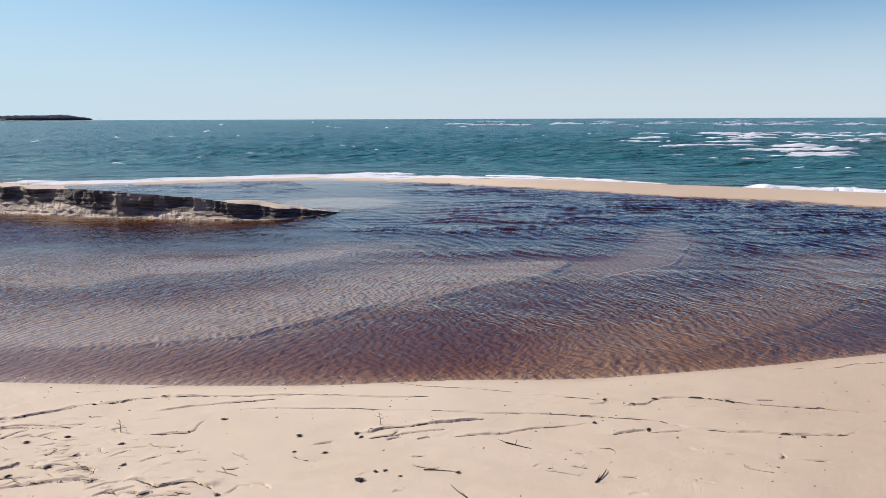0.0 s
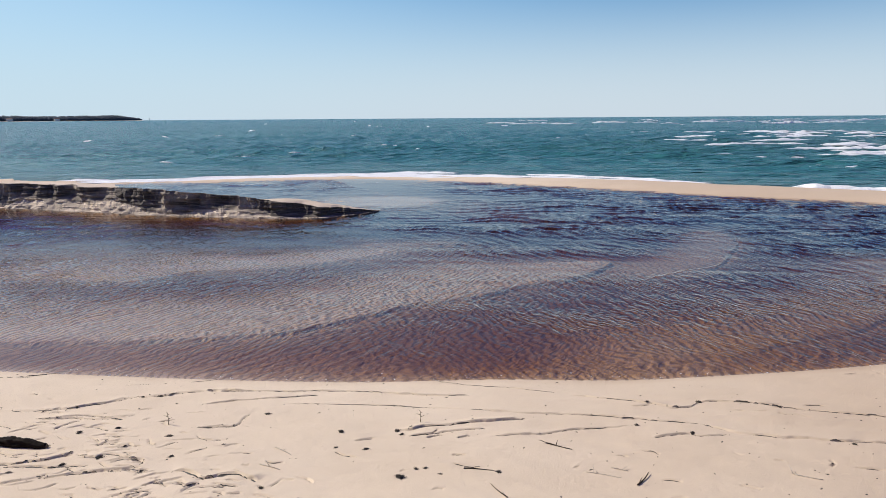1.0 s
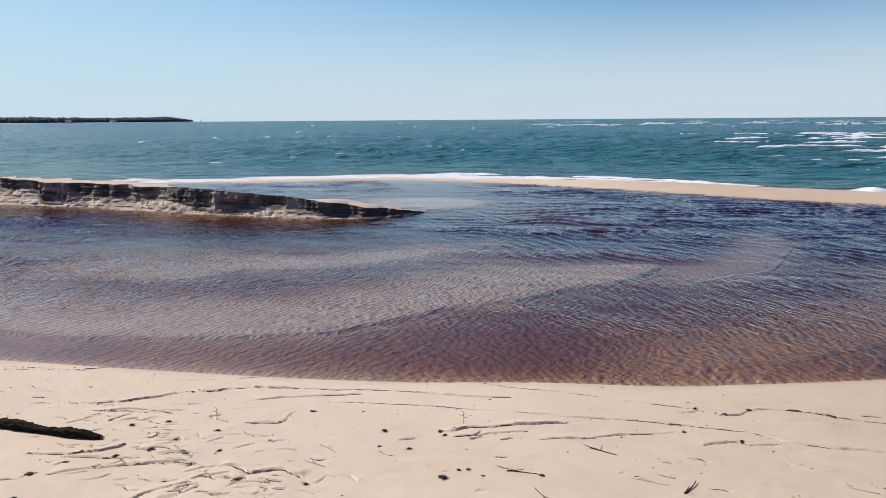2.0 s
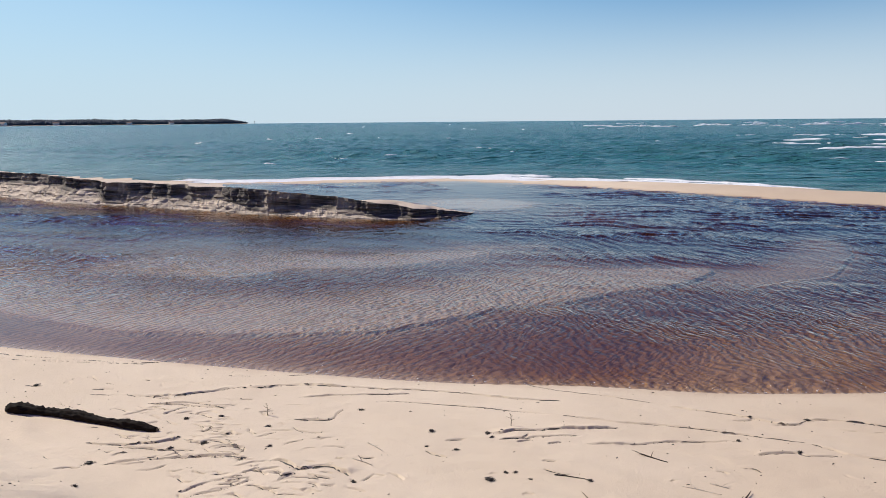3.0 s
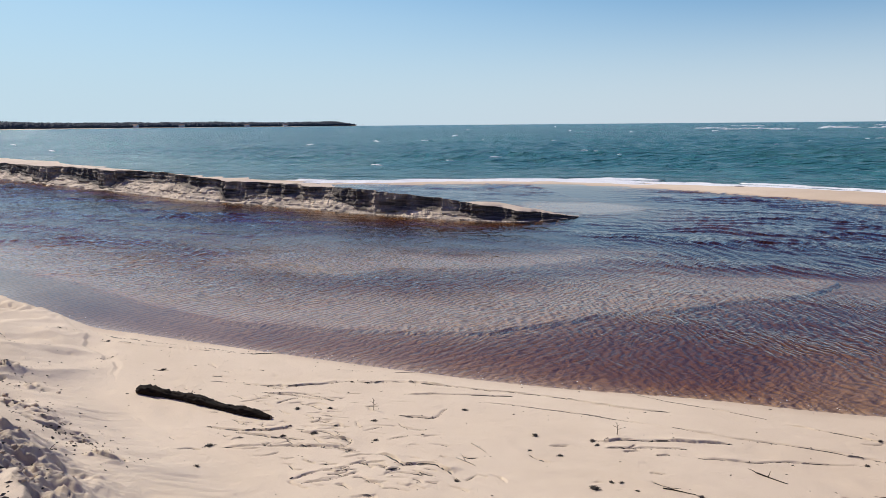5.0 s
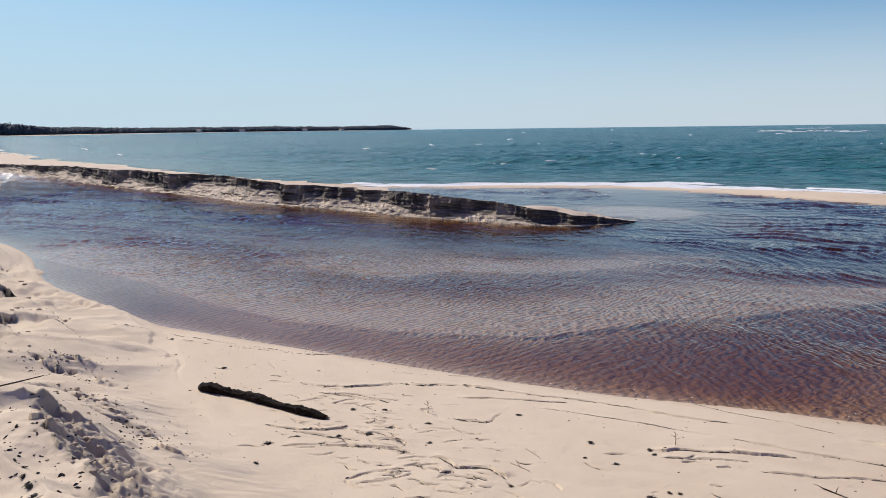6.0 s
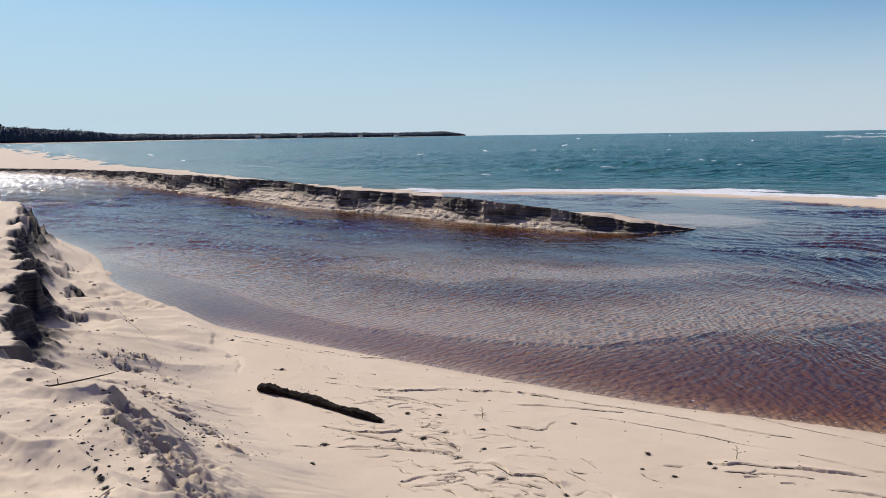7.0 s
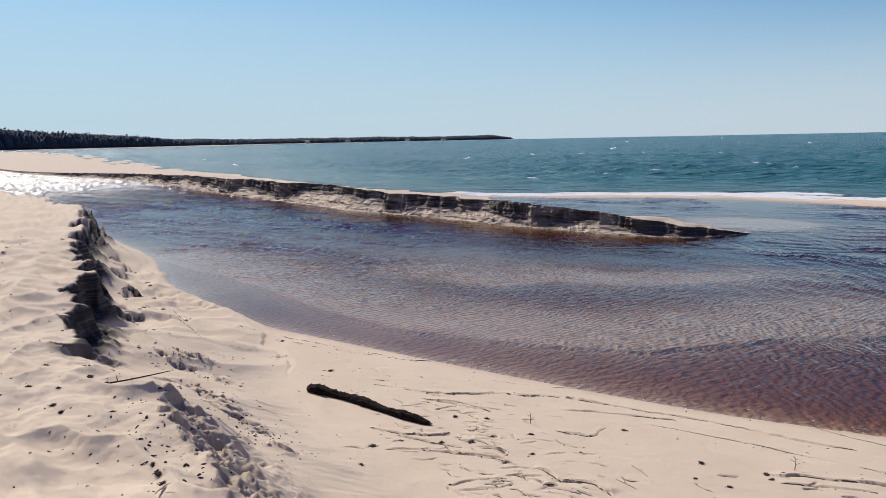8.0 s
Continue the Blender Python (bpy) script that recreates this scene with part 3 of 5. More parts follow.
ledge([(-2.85, 6.3), (-2.43, 6.39), (-1.66, 6.42), (-1.01, 6.41)], 0.010)
ledge([(-1.01, 6.41), (-0.47, 6.38), (0.0, 6.41), (0.52, 6.35), (1.06, 6.27)], 0.016)
ledge([(1.06, 6.27), (1.36, 6.11), (1.81, 6.02), (2.3, 5.99), (2.58, 6.01), (2.75, 6.15)], 0.022)
ledge([(-1.55, 5.77), (-1.25, 5.92), (-0.96, 6.04), (-0.46, 6.21)], 0.035)
ledge([(-1.44, 5.63), (-1.13, 5.79), (-0.8, 5.91)], 0.022)
ledge([(-1.27, 5.62), (-1.17, 5.72)], 0.028)
ledge([(-1.03, 5.65), (-0.92, 5.73)], 0.028)
ledge([(-0.73, 5.75), (-0.35, 5.85), (-0.06, 6.0), (0.5, 6.17)], 0.016)
ledge([(-1.49, 7.36), (-1.11, 7.24), (-0.56, 7.17), (-0.21, 7.09)], 0.010)
ledge([(-0.09, 7.04), (0.3, 6.95), (0.68, 6.85), (0.99, 6.75), (1.18, 6.92)], 0.022)
ledge([(1.19, 6.96), (1.57, 6.97), (1.92, 6.87)], 0.028)
ledge([(1.92, 6.87), (2.21, 6.79), (2.69, 6.71), (3.16, 6.57)], 0.014)
ledge([(2.9, 8.12), (3.42, 8.19), (3.66, 8.32), (4.06, 8.42)], 0.012)
ledge([(-3.88, 4.8), (-3.77, 4.81), (-3.72, 4.87), (-3.47, 4.83), (-3.35, 4.79), (-3.34, 4.66)], 0.024)
ledge([(-3.52, 4.58), (-3.38, 4.63), (-3.25, 4.63)], 0.022)
ledge([(-3.06, 4.64), (-2.97, 4.67), (-2.85, 4.62), (-2.73, 4.59), (-2.65, 4.65), (-2.51, 4.67), (-2.33, 4.59)], 0.034)
ledge([(-4.53, 5.31), (-4.51, 5.42), (-4.48, 5.57)], 0.026)
ledge([(-3.35, 5.58), (-3.05, 5.65), (-3.01, 5.79), (-3.02, 5.98)], 0.016)
ledge([(-3.12, 4.39), (-3.04, 4.5)], 0.028)
ledge([(-2.82, 4.41), (-2.74, 4.49)], 0.028)
ledge([(0.61, 5.88), (0.91, 5.99), (1.0, 5.95), (1.25, 6.05)], 0.020)
ledge([(-8.2, 6.37), (-7.5, 6.47), (-6.79, 6.62), (-6.14, 6.78), (-5.77, 7.02)], 0.024)
ledge([(-8.9, 6.72), (-8.2, 6.62), (-7.4, 6.66), (-6.6, 6.74), (-5.9, 6.8)], 0.022)
ledge([(-5.65, 5.6), (-5.22, 5.69), (-4.86, 5.83), (-4.52, 6.09), (-4.34, 6.36)], 0.014)
ledge([(-4.9, 5.53), (-4.55, 5.61), (-4.09, 5.65)], 0.020)
ledge([(-4.7, 4.51), (-4.3, 4.6), (-4.09, 4.74), (-4.03, 4.91)], 0.026)
ledge([(-4.23, 4.21), (-3.91, 4.42), (-3.61, 4.57), (-3.29, 4.68)], 0.018)
ledge([(-4.38, 4.53), (-4.04, 4.58), (-3.72, 4.65)], 0.020)
ledge([(-3.39, 3.96), (-3.27, 4.17), (-3.09, 4.36)], 0.018)
ledge([(-3.27, 3.95), (-3.09, 4.13), (-2.97, 4.33)], 0.018)
ledge([(-9.07, 6.15), (-8.85, 6.38), (-8.56, 6.46)], 0.018)
ledge([(-7.37, 5.59), (-7.34, 5.93)], 0.018)
ledge([(-6.51, 5.64), (-6.27, 5.69)], 0.022)
ledge([(-10.7, 6.25), (-9.05, 5.58), (-8.2, 5.34)], 0.014)
ledge([(-11.15, 6.03), (-9.93, 5.77), (-8.84, 5.52)], 0.016)
ledge([(-18.7, 9.61), (-16.5, 8.99), (-14.51, 8.3)], 0.016)

scatter = random.Random(21)
for cx_, cy_, sx, sy, n in ((-3.9, 4.9, 0.6, 0.40, 76), (-3.0, 4.35, 0.5, 0.25, 46), (-4.5, 5.5, 0.4, 0.3, 30), (-2.5, 5.0, 0.8, 0.5, 16), (0.3, 5.3, 1.4, 0.5, 14), (-6.2, 5.9, 0.8, 0.4, 14), (1.3, 6.8, 0.5, 0.12, 10)):
    for _ in range(n):
        px, py = scatter.gauss(cx_, sx), scatter.gauss(cy_, sy)
        way, far = scatter.gauss(0.15, 0.4), scatter.uniform(0.05, 0.24)
        bend = scatter.uniform(-0.03, 0.03)
        ledge([(px, py), (px + far * math.cos(way) * 0.5 - bend * math.sin(way), py + far * math.sin(way) * 0.5 + bend), (px + far * math.cos(way), py + far * math.sin(way))], scatter.uniform(0.011, 0.024), 0.009)


def marks(x, y):
    """Height added by all the marks."""
    z = np.zeros(x.shape)
    for pts, high, wide in LEDGES:
        lo, hi = pts.min(0) - 0.3, pts.max(0) + 0.3
        pick = (x > lo[0]) & (x < hi[0]) & (y > lo[1]) & (y < hi[1])
        if not pick.any():
            continue
        xx, yy = x[pick], y[pick]
        way = pts if pts[-1][0] >= pts[0][0] else pts[::-1]
        s, along, run = side(xx + 0.02 * fbm(xx * 9, yy * 9, 2, 61), yy + 0.02 * fbm(xx * 9, yy * 9, 2, 62), way)
        rough = 0.45 + 1.1 * vnoise(along * 7, along * 0 + high * 900, 63)
        ends = smooth(0, 0.12, along / run) * smooth(0, 0.12, 1 - along / run)
        up = np.where(s > 0, smooth(0, 0.008, s) * np.exp(-(s / 0.09) ** 2), 0) * 0.45 * min(1.0, max(0.25, run / 0.9))
        down = np.where(s <= 0.004, np.exp(-((s - 0.004) / wide) ** 2), np.exp(-((s - 0.004) / 0.005) ** 2))
        z[pick] += 0.95 * high * rough * ends * (up - 0.8 * down)
    shore_line = shore(x) - y
    dry = smooth(0.05, 0.4, shore_line)
    faint = 0.004 * np.sin((y * 0.9 + x * 0.18 + 0.35 * fbm(x * 0.8, y * 0.8, 2, 64)) * 2 * np.pi / 0.34) * smooth(0.2, 0.9, vnoise(x * 0.6, y * 0.9, 65))
    return (z + faint + 0.005 * fbm(x * 4, y * 5, 3, 66)) * dry


# ---- ground: one sheet, finer near the walk ----
def fan(r0, r1, step, fine, lo, hi, close=True):
    """Rings and spokes round the eye's place: spokes fine between lo and hi degrees, coarse elsewhere."""
    rings, r = [], r0
    while r < r1:
        rings.append(r)
        r += (0.06 if r < 2.5 else 0.0105 if 4.2 < r < 7.4 else max(0.017, step * r * r * (1 if r < 15 or step < 0.0004 else 1.8))) if r < 400 else 0.12 * r
    rings.append(r1)
    spokes = list(np.arange(lo, hi, fine))
    if close:
        spokes += list(np.linspace(hi, lo + 360, 190))
    R, A = np.meshgrid(np.array(rings), np.radians(spokes), indexing="ij")
    return cx + R * np.sin(A), cy + R * np.cos(A), R


cx, cy = -0.28, 0.04
X, Y, R = fan(0.0005, 4700, 0.00047, 0.122, -76, 32)
Z, CUT_SHADE = ground(X, Y)
near = (R < 16) & (R > 2)
Z[near] += marks(X[near], Y[near])
tagged(grid_mesh("ground", X, Y, np.where(R > 300, np.minimum(Z, 0.6), Z), SAND, None, {"cut_shade": CUT_SHADE, "rust": rust_stain(X, Y)}), "pale beach sand with wind marks and a cut edge", "sand", kind="structure")

# ---- water ----
def ripples(x, y, r):
    """Wavelets on the stream: short ones near the beach, longer ones out on the open reach."""
    z = np.zeros(x.shape)
    wx, wy = x + 0.5 * fbm(x * 0.5, y * 0.5, 2, 170) + 0.07 * fbm(x * 2.6, y * 2.6, 2, 171), y + 0.5 * fbm(x * 0.5, y * 0.5, 2, 172) + 0.07 * fbm(x * 2.6, y * 2.6, 2, 173)
    for k, (length, steep, ang, near, far) in enumerate(((0.21, 0.05, 166, 0, 40), (0.29, 0.07, 24, 10, 46), (0.42, 0.07, 30, 12, 80), (0.75, 0.06, 100, 16, 120))):
        a = radians(ang)
        ph = (wx * math.cos(a) + wy * math.sin(a)) / length + 1.2 * fbm(x * 0.6, y * 0.6, 2, 140 + k)
        swing = 0.45 + 1.7 * smooth(0.25, 0.8, vnoise(x * 1.3 + 0.4 * k, y * 1.3, 160 + k))
        here = smooth(near, near + 5, r) if near else 1.0
        z = z + here * smooth(far, 0.6 * far, r) * swing * steep * length / 6.283 * 1.35 * (np.sin(6.283 * ph) + 0.3 * np.sin(12.566 * ph + 0.8))
    return z


rings, r = [], 6.4
while r < 130:
    rings.append(r)
    r += max(0.028, min(0.00035 * r * r, 0.055 if r < 25 else 0.085 if r < 38 else 0.0022 * r * r - 3.1))
R, A = np.meshgrid(np.array(rings), np.radians(np.arange(-80, 44, 0.16)), indexing="ij")
X, Y = cx + R * np.sin(A), cy + R * np.cos(A)
D, _ = bed(X, Y)
inside = (Y > shore(X) - 0.6) & (Y < np.where(X < -24, bar_front(X) + 1.5, spit_in(X) + 1.0))
SA = side(X, Y, front_a)[0]
lee = smooth(0.25, -0.25, SA + 0.15 * fbm(X * 1.1, Y * 1.6, 3, 133)) * smooth(-5.6, -7.6, X) * smooth(-21, -18, X)
pool = np.exp(-(((X + 6.0) / 3.4) ** 2 + ((Y - 24.6) / 2.6) ** 2))
slick = smooth(-1, -5, X) * smooth(-36, -28, X) * smooth(11.3, 14.5, Y + 0.12 * np.minimum(X + 8, 0)) * (0.35 + 0.65 * smooth(0.25, 0.6, vnoise(X * 0.3, Y * 1.0, 136)))
calm_c = np.clip(shoal(X, Y, front_c, 1.5), 0, 1)
chop = (0.85 + 0.25 * fbm(X * 0.16, Y * 0.2, 2, 130) + 0.35 * fbm(X * 0.5, Y * 0.9, 2, 132) + 0.3 * smooth(-9, -16, X) * smooth(0.3, 0.6, vnoise(X * 0.3, Y * 0.5, 131)) + 2.0 * smooth(-18, -44, X)).clip(0.3, 3.2)
chop = chop * (1 + 0.75 * fbm(X * 0.16, Y * 1.2, 3, 137) * smooth(10.5, 13.5, Y))
chop = chop * (1 - 0.85 * lee) * (1 - 0.8 * pool) * (1 - 0.72 * calm_c) * (1 - 0.62 * slick) * (0.32 + 0.68 * smooth(0.2, 3.5, Y - shore(X))) * (1 - 0.35 * np.exp(-(((X + 1.2) / 4.5) ** 2 + ((Y - 22.3) / 3.4) ** 2)))
west = smooth(1.5, -3.0, X + 0.35 * (14 - Y) + fbm(X * 0.3, Y * 0.3, 2, 134))
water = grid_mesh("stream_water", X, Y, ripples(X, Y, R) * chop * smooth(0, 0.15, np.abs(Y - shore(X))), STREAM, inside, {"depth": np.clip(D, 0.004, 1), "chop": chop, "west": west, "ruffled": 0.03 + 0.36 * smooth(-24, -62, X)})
tagged(water, "shallow rippled tea-brown stream water over sand shoals", "water", kind="structure")


def swell(x, y):
    """Height of the sea's waves."""
    off = y - sea_edge(x)
    calm = smooth(0, 30, off)
    z = np.zeros(x.shape)
    for k, (length, amp, az) in enumerate(((4.6, 0.034, 205), (3.1, 0.026, 190), (8.0, 0.045, 212), (2.0, 0.016, 178), (1.4, 0.012, 222))):
        a = radians(az)
        ph = (x * math.sin(a) + y * math.cos(a)) / length + 0.9 * fbm(x / length / 4, y / length / 4, 2, 60 + k)
        z = z + 2.6 * amp * (1 - 2 * np.abs(np.sin(np.pi * ph))) * (0.4 + 1.2 * vnoise(x / length / 3, y / length / 3, 70 + k))
    return z * (0.12 + 0.88 * calm) * smooth(1500, 200, np.hypot(x, y))


X, Y, R = fan(20.0, 4800, 0.00016, 0.2, -86, 60, False)
off = Y - sea_edge(X)
bank = np.exp(-(((X - 38) / 30) ** 2 + ((Y - 80) / 26) ** 2))
sea = grid_mesh("sea", X, Y, swell(X, Y) - 0.02, SEA, off > -2.5, {"shoal": np.clip(0.75 * np.exp(-np.maximum(off, 0) / 3.0) + 0.6 * bank, 0, 1)})
tagged(sea, "choppy teal sea with wind waves reaching the horizon", "sea", kind="structure")

# ---- the sand bar across the stream ----
def bar():
    seg = np.hypot(*np.diff(bar_base, axis=0).T)
    run = np.concatenate([[0], np.cumsum(seg)])
    st, s = [], 0.0
    while s < run[-1] - 1:
        st.append(s)
        s += 0.04 + 0.0021 * s
    st = np.array(st)
    bx, by = np.interp(st, run, bar_base[:, 0]), np.interp(st, run, bar_base[:, 1])
    tx, ty = np.gradient(bx, st), np.gradient(by, st)
    k = np.ones(41) / 41
    nx, ny = np.convolve(np.pad(ty, 20, "edge"), k, "valid"), np.convolve(np.pad(-tx, 20, "edge"), k, "valid")
    n = np.hypot(nx, ny)
    q = smooth(4.5, 2.0, st)
    nx, ny = nx / n * (1 - q) - 0.15 * q, ny / n * (1 - q) + 0.99 * q
    h = curve([(-600, 0.12), (-140, 0.22), (-72, 0.34), (-60, 0.52), (-46, 0.75), (-34.7, 0.86), (-27.8, 0.9), (-21.2, 0.85), (-18.6, 0.76), (-15.6, 0.74), (-12.8, 0.74), (-10.6, 0.63),
               (-9.4, 0.56), (-8.7, 0.49), (-7.8, 0.38), (-7.15, 0.29), (-6.5, 0.19), (-6.0, 0.09), (-5.66, 0.02)])(bx)
    w = bar_width(bx)
    h = h * (1 + 0.05 * fbm(st * 1.3, st * 0, 3, 80))
    part_ = np.clip(0.40 + 0.75 * fbm(st * 0.42, st * 0, 3, 81), 0.06, 0.58) * smooth(3.2, 5.0, st)
    reach = (0.12 + 0.62 * part_ * h / 0.6) * smooth(0, 1.0, st)
    apron = [(-0.5, -0.5), (-0.2, -0.35), (-0.05, -0.12)]
    rows = [(np.full(st.shape, o), np.full(st.shape, z)) for o, z in apron]
    def strata(z):
        """Ledges of the layered sand: each layer stands out or back by its own amount along the bank."""
        lift = z * 15 + 0.8 * fbm(st * 0.25, st * 0, 2, 89)
        j = np.floor(lift)
        k = smooth(0.75, 1.0, lift - j)
        a = 0.13 * (vnoise(st * 1.1, j * 7.3, 90) - 0.5) + 0.06 * (vnoise(st * 4.5, j * 3.1, 91) - 0.5)
        b = 0.13 * (vnoise(st * 1.1, j * 7.3 + 7.3, 90) - 0.5) + 0.06 * (vnoise(st * 4.5, j * 3.1 + 3.1, 91) - 0.5)
        return (a * (1 - k) + b * k) * smooth(0.05, 0.3, h)

    def treads(z):
        """Steps the slumped sand into flat treads and steep risers, in places."""
        shift = 0.8 * fbm(st * 0.3, st * 0, 2, 98) + 0.25 * fbm(st * 2.5, st * 0, 2, 99)
        lift = z * 17 + shift
        j = np.floor(lift)
        stepped = (j + smooth(0.6, 1.0, lift - j) - shift) / 17
        some = smooth(0.3, 0.55, vnoise(st * 0.7, st * 0, 100))
        return np.maximum(z + (stepped - z) * some, 0)

    TALUS = 34
    for q in np.linspace(0, 1, TALUS):
        z = part_ * h * q ** 1.1
        rows.append((reach * q + 0.9 * strata(z) * smooth(0, 0.2, q), treads(z)))
    for q in np.linspace(0, 1, 30)[1:]:
        z = part_ * h + (h - part_ * h) * q
        rill = 0.34 * np.abs(fbm(st * 1.4, z * 0.5, 3, 92)) + 0.18 * np.abs(fbm(st * 4.5, z * 0.8, 2, 93))
        rows.append((reach + (0.09 * q + rill * smooth(0, 0.3, q)) * smooth(0, 0.25, h) + strata(z), z))
    edge = rows[-1][0]
    for q in (0.01, 0.03, 0.06, 0.1, 0.16, 0.24, 0.34, 0.46, 0.6, 0.75, 0.88, 1.0, 1.15, 1.4):
        flat = np.maximum(smooth(-27, -42, bx), smooth(-9.5, -7.8, bx))
        fall = flat * smooth(0.05, 1.0, q) ** 1.2 + (1 - flat) * min(1, q) ** 0.7
        rows.append((edge + np.maximum(w - edge, 0.1) * q, h * (1 - fall) + 0.12 * smooth(0.4, 2.5, st) * smooth(6.0, 4.0, st) * math.sin(math.pi * min(q, 1)) - 0.25 * max(0, q - 1)))
    O, Z = np.array([r[0] for r in rows]), np.array([r[1] for r in rows])
    S = np.broadcast_to(st, O.shape)
    slump = smooth(2, 6, np.arange(len(rows)))[:, None] * smooth(TALUS + 3, TALUS - 4, np.arange(len(rows)))[:, None]
    O = O + slump * (0.16 * (0.4 - np.abs(fbm(S * 2.2 + O, Z * 3, 3, 95)))) * smooth(1, 4, S)
    Z = Z + slump * 0.07 * (0.35 - np.abs(fbm(S * 2.6 + O * 5, O * 3, 4, 96))) * smooth(2, 4.5, S)
    # mask of painted shade: strong on the wall, patchy on the slide below
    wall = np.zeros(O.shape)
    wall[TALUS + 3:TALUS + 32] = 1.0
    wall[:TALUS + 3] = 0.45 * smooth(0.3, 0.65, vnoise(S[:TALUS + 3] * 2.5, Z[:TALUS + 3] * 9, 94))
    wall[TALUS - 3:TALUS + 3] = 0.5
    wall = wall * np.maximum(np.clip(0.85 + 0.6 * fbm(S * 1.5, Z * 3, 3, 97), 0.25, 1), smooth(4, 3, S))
    return grid_mesh("sand_bar", bx + O * nx, by + O * ny, Z, BAR_SAND, None, {"cut_shade": wall})


tagged(bar(), "long sand bar with a dark crumbling cut bank", "sand bar", kind="structure")

# ---- far coast ----
coast = rounded([(-830, 270), (-890, 340), (-980, 470), (-1150, 715), (-1500, 1130), (-1764, 1478), (-1900, 1850), (-1968, 2264), (-1930, 2700), (-1834, 2984)], 20)


def woods():
    rng = random.Random(5)
    verts, faces = [], []
    ball = bmesh.new()
    bmesh.ops.create_icosphere(ball, subdivisions=1, radius=1)
    bv, bf = [v.co.copy() for v in ball.verts], [[v.index for v in f.verts] for f in ball.faces]
    ball.free()
    n = len(coast)
    for i in range(n - 1):
        a, b = Vector(coast[i]), Vector(coast[i + 1])
        t = (b - a).normalized()
        inland = Vector((-t.y, t.x))
        far = (a - Vector((0, 0))).length
        for k in range(76 if far < 1500 else 30):
            back = rng.random() ** 1.3
            p = a + (b - a) * rng.random() + inland * (8 + 110 * back)
            low = smooth(2300, 3000, far)
            tall = ((rng.uniform(9, 16) if far < 1500 else rng.uniform(11, 14)) + 5 * back) * (1 + 0.3 * low) * (1 + 0.5 * smooth(1500, 950, far)) * (0.9 + 0.2 * vnoise(np.array(i * 0.35), np.array(2.0), 7)) * (1 if i < n - 4 else 0.8)
            wide = rng.uniform(1.6, 3.6) * (1 + far / 1600)
            tall *= rng.uniform(0.55, 1.0) if back < 0.35 else 1.0
            turn = Matrix.Rotation(rng.uniform(0, 6.28), 3, "X") @ Matrix.Rotation(rng.uniform(0, 6.28), 3, "Y")
            base = len(verts)
            for v in [turn @ c for c in bv]:
                q = rng.uniform(0.85, 1.15)
                q *= 1.25 - 0.45 * (v.z + 1)
                verts.append((p.x + v.x * wide * q, p.y + v.y * wide * q, 1 + tall * (0.5 + 0.5 * v.z)))
            faces += [[base + j for j in f] for f in bf]
            # leafy clumps over the crown
            for _ in range(2 if far < 1500 else 1):
                a_, u_, r_ = rng.uniform(0, 6.28), rng.uniform(0.1, 1.0), rng.uniform(0.5, 1.3) * (1 + far / 2500)
                w_ = wide * math.sqrt(max(0.05, 1 - (2 * u_ - 1) ** 2))
                x_, y_, z_ = p.x + w_ * math.cos(a_), p.y + w_ * math.sin(a_), 1 + tall * u_
                base = len(verts)
                verts += [(x_ + r_ * dx * rng.uniform(0.7, 1.3), y_ + r_ * dy * rng.uniform(0.7, 1.3), z_ + r_ * dz * rng.uniform(0.6, 1.2))
                          for dx, dy, dz in ((1, 0.3, 0.2), (-1, -0.2, -0.1), (0.2, 1, 0), (-0.2, -1, 0.1), (0.4, 0.2, 1), (0, 0, -1))]
                faces += [[base + j for j in f] for f in ((0, 2, 4), (2, 1, 4), (1, 3, 4), (3, 0, 4), (2, 0, 5), (1, 2, 5), (3, 1, 5), (0, 3, 5))]
    return soup("far_woods", verts, faces, WOODS)


tagged(woods(), "dark distant pine woods along the far shore", "woods", kind="stuff")
rows = []
for d, z in ((-14, -0.3), (-4, 0.7), (10, 1.5), (40, 2.5), (160, 4.0)):
    t = np.gradient(coast, axis=0)
    t /= np.hypot(*t.T)[:, None]
    rows.append(np.column_stack([coast[:, 0] - t[:, 1] * d, coast[:, 1] + t[:, 0] * d, np.full(len(coast), z)]))
P = np.array(rows)
tagged(grid_mesh("far_shore", P[..., 0], P[..., 1], P[..., 2], BAR_SAND), "low sandy far shore below the woods", "shore", kind="structure")


def house(x, y, turn, wall_mat, roof_mat):
    base = new("far_house")
    base.matrix_basis = Matrix.Translation((x, y, 3.2)) @ Matrix.Rotation(turn, 4, "Z")
    w, d, h_, r = 9.0, 6.0, 5.0, 3.5
    v = [(-w, -d, -2), (w, -d, -2), (w, d, -2), (-w, d, -2), (-w, -d, h_), (w, -d, h_), (w, d, h_), (-w, d, h_), (-w, 0, h_ + r), (w, 0, h_ + r)]
    part("wall", [(v, [(0, 1, 5, 4), (1, 2, 6, 9, 5), (2, 3, 7, 6), (3, 0, 4, 8, 7)])], wall_mat, base, flat=True)
    e = 0.6
    v = [(-w - e, -d - e, h_ - 0.4), (w + e, -d - e, h_ - 0.4), (w + e, 0, h_ + r + 0.2), (-w - e, 0, h_ + r + 0.2), (w + e, d + e, h_ - 0.4), (-w - e, d + e, h_ - 0.4)]
    part("roof", [(v, [(0, 1, 2, 3), (3, 2, 4, 5)])], roof_mat, base, flat=True)
    return tagged(base, "small pale distant house at the edge of woods", "house", "houses on the far shore")


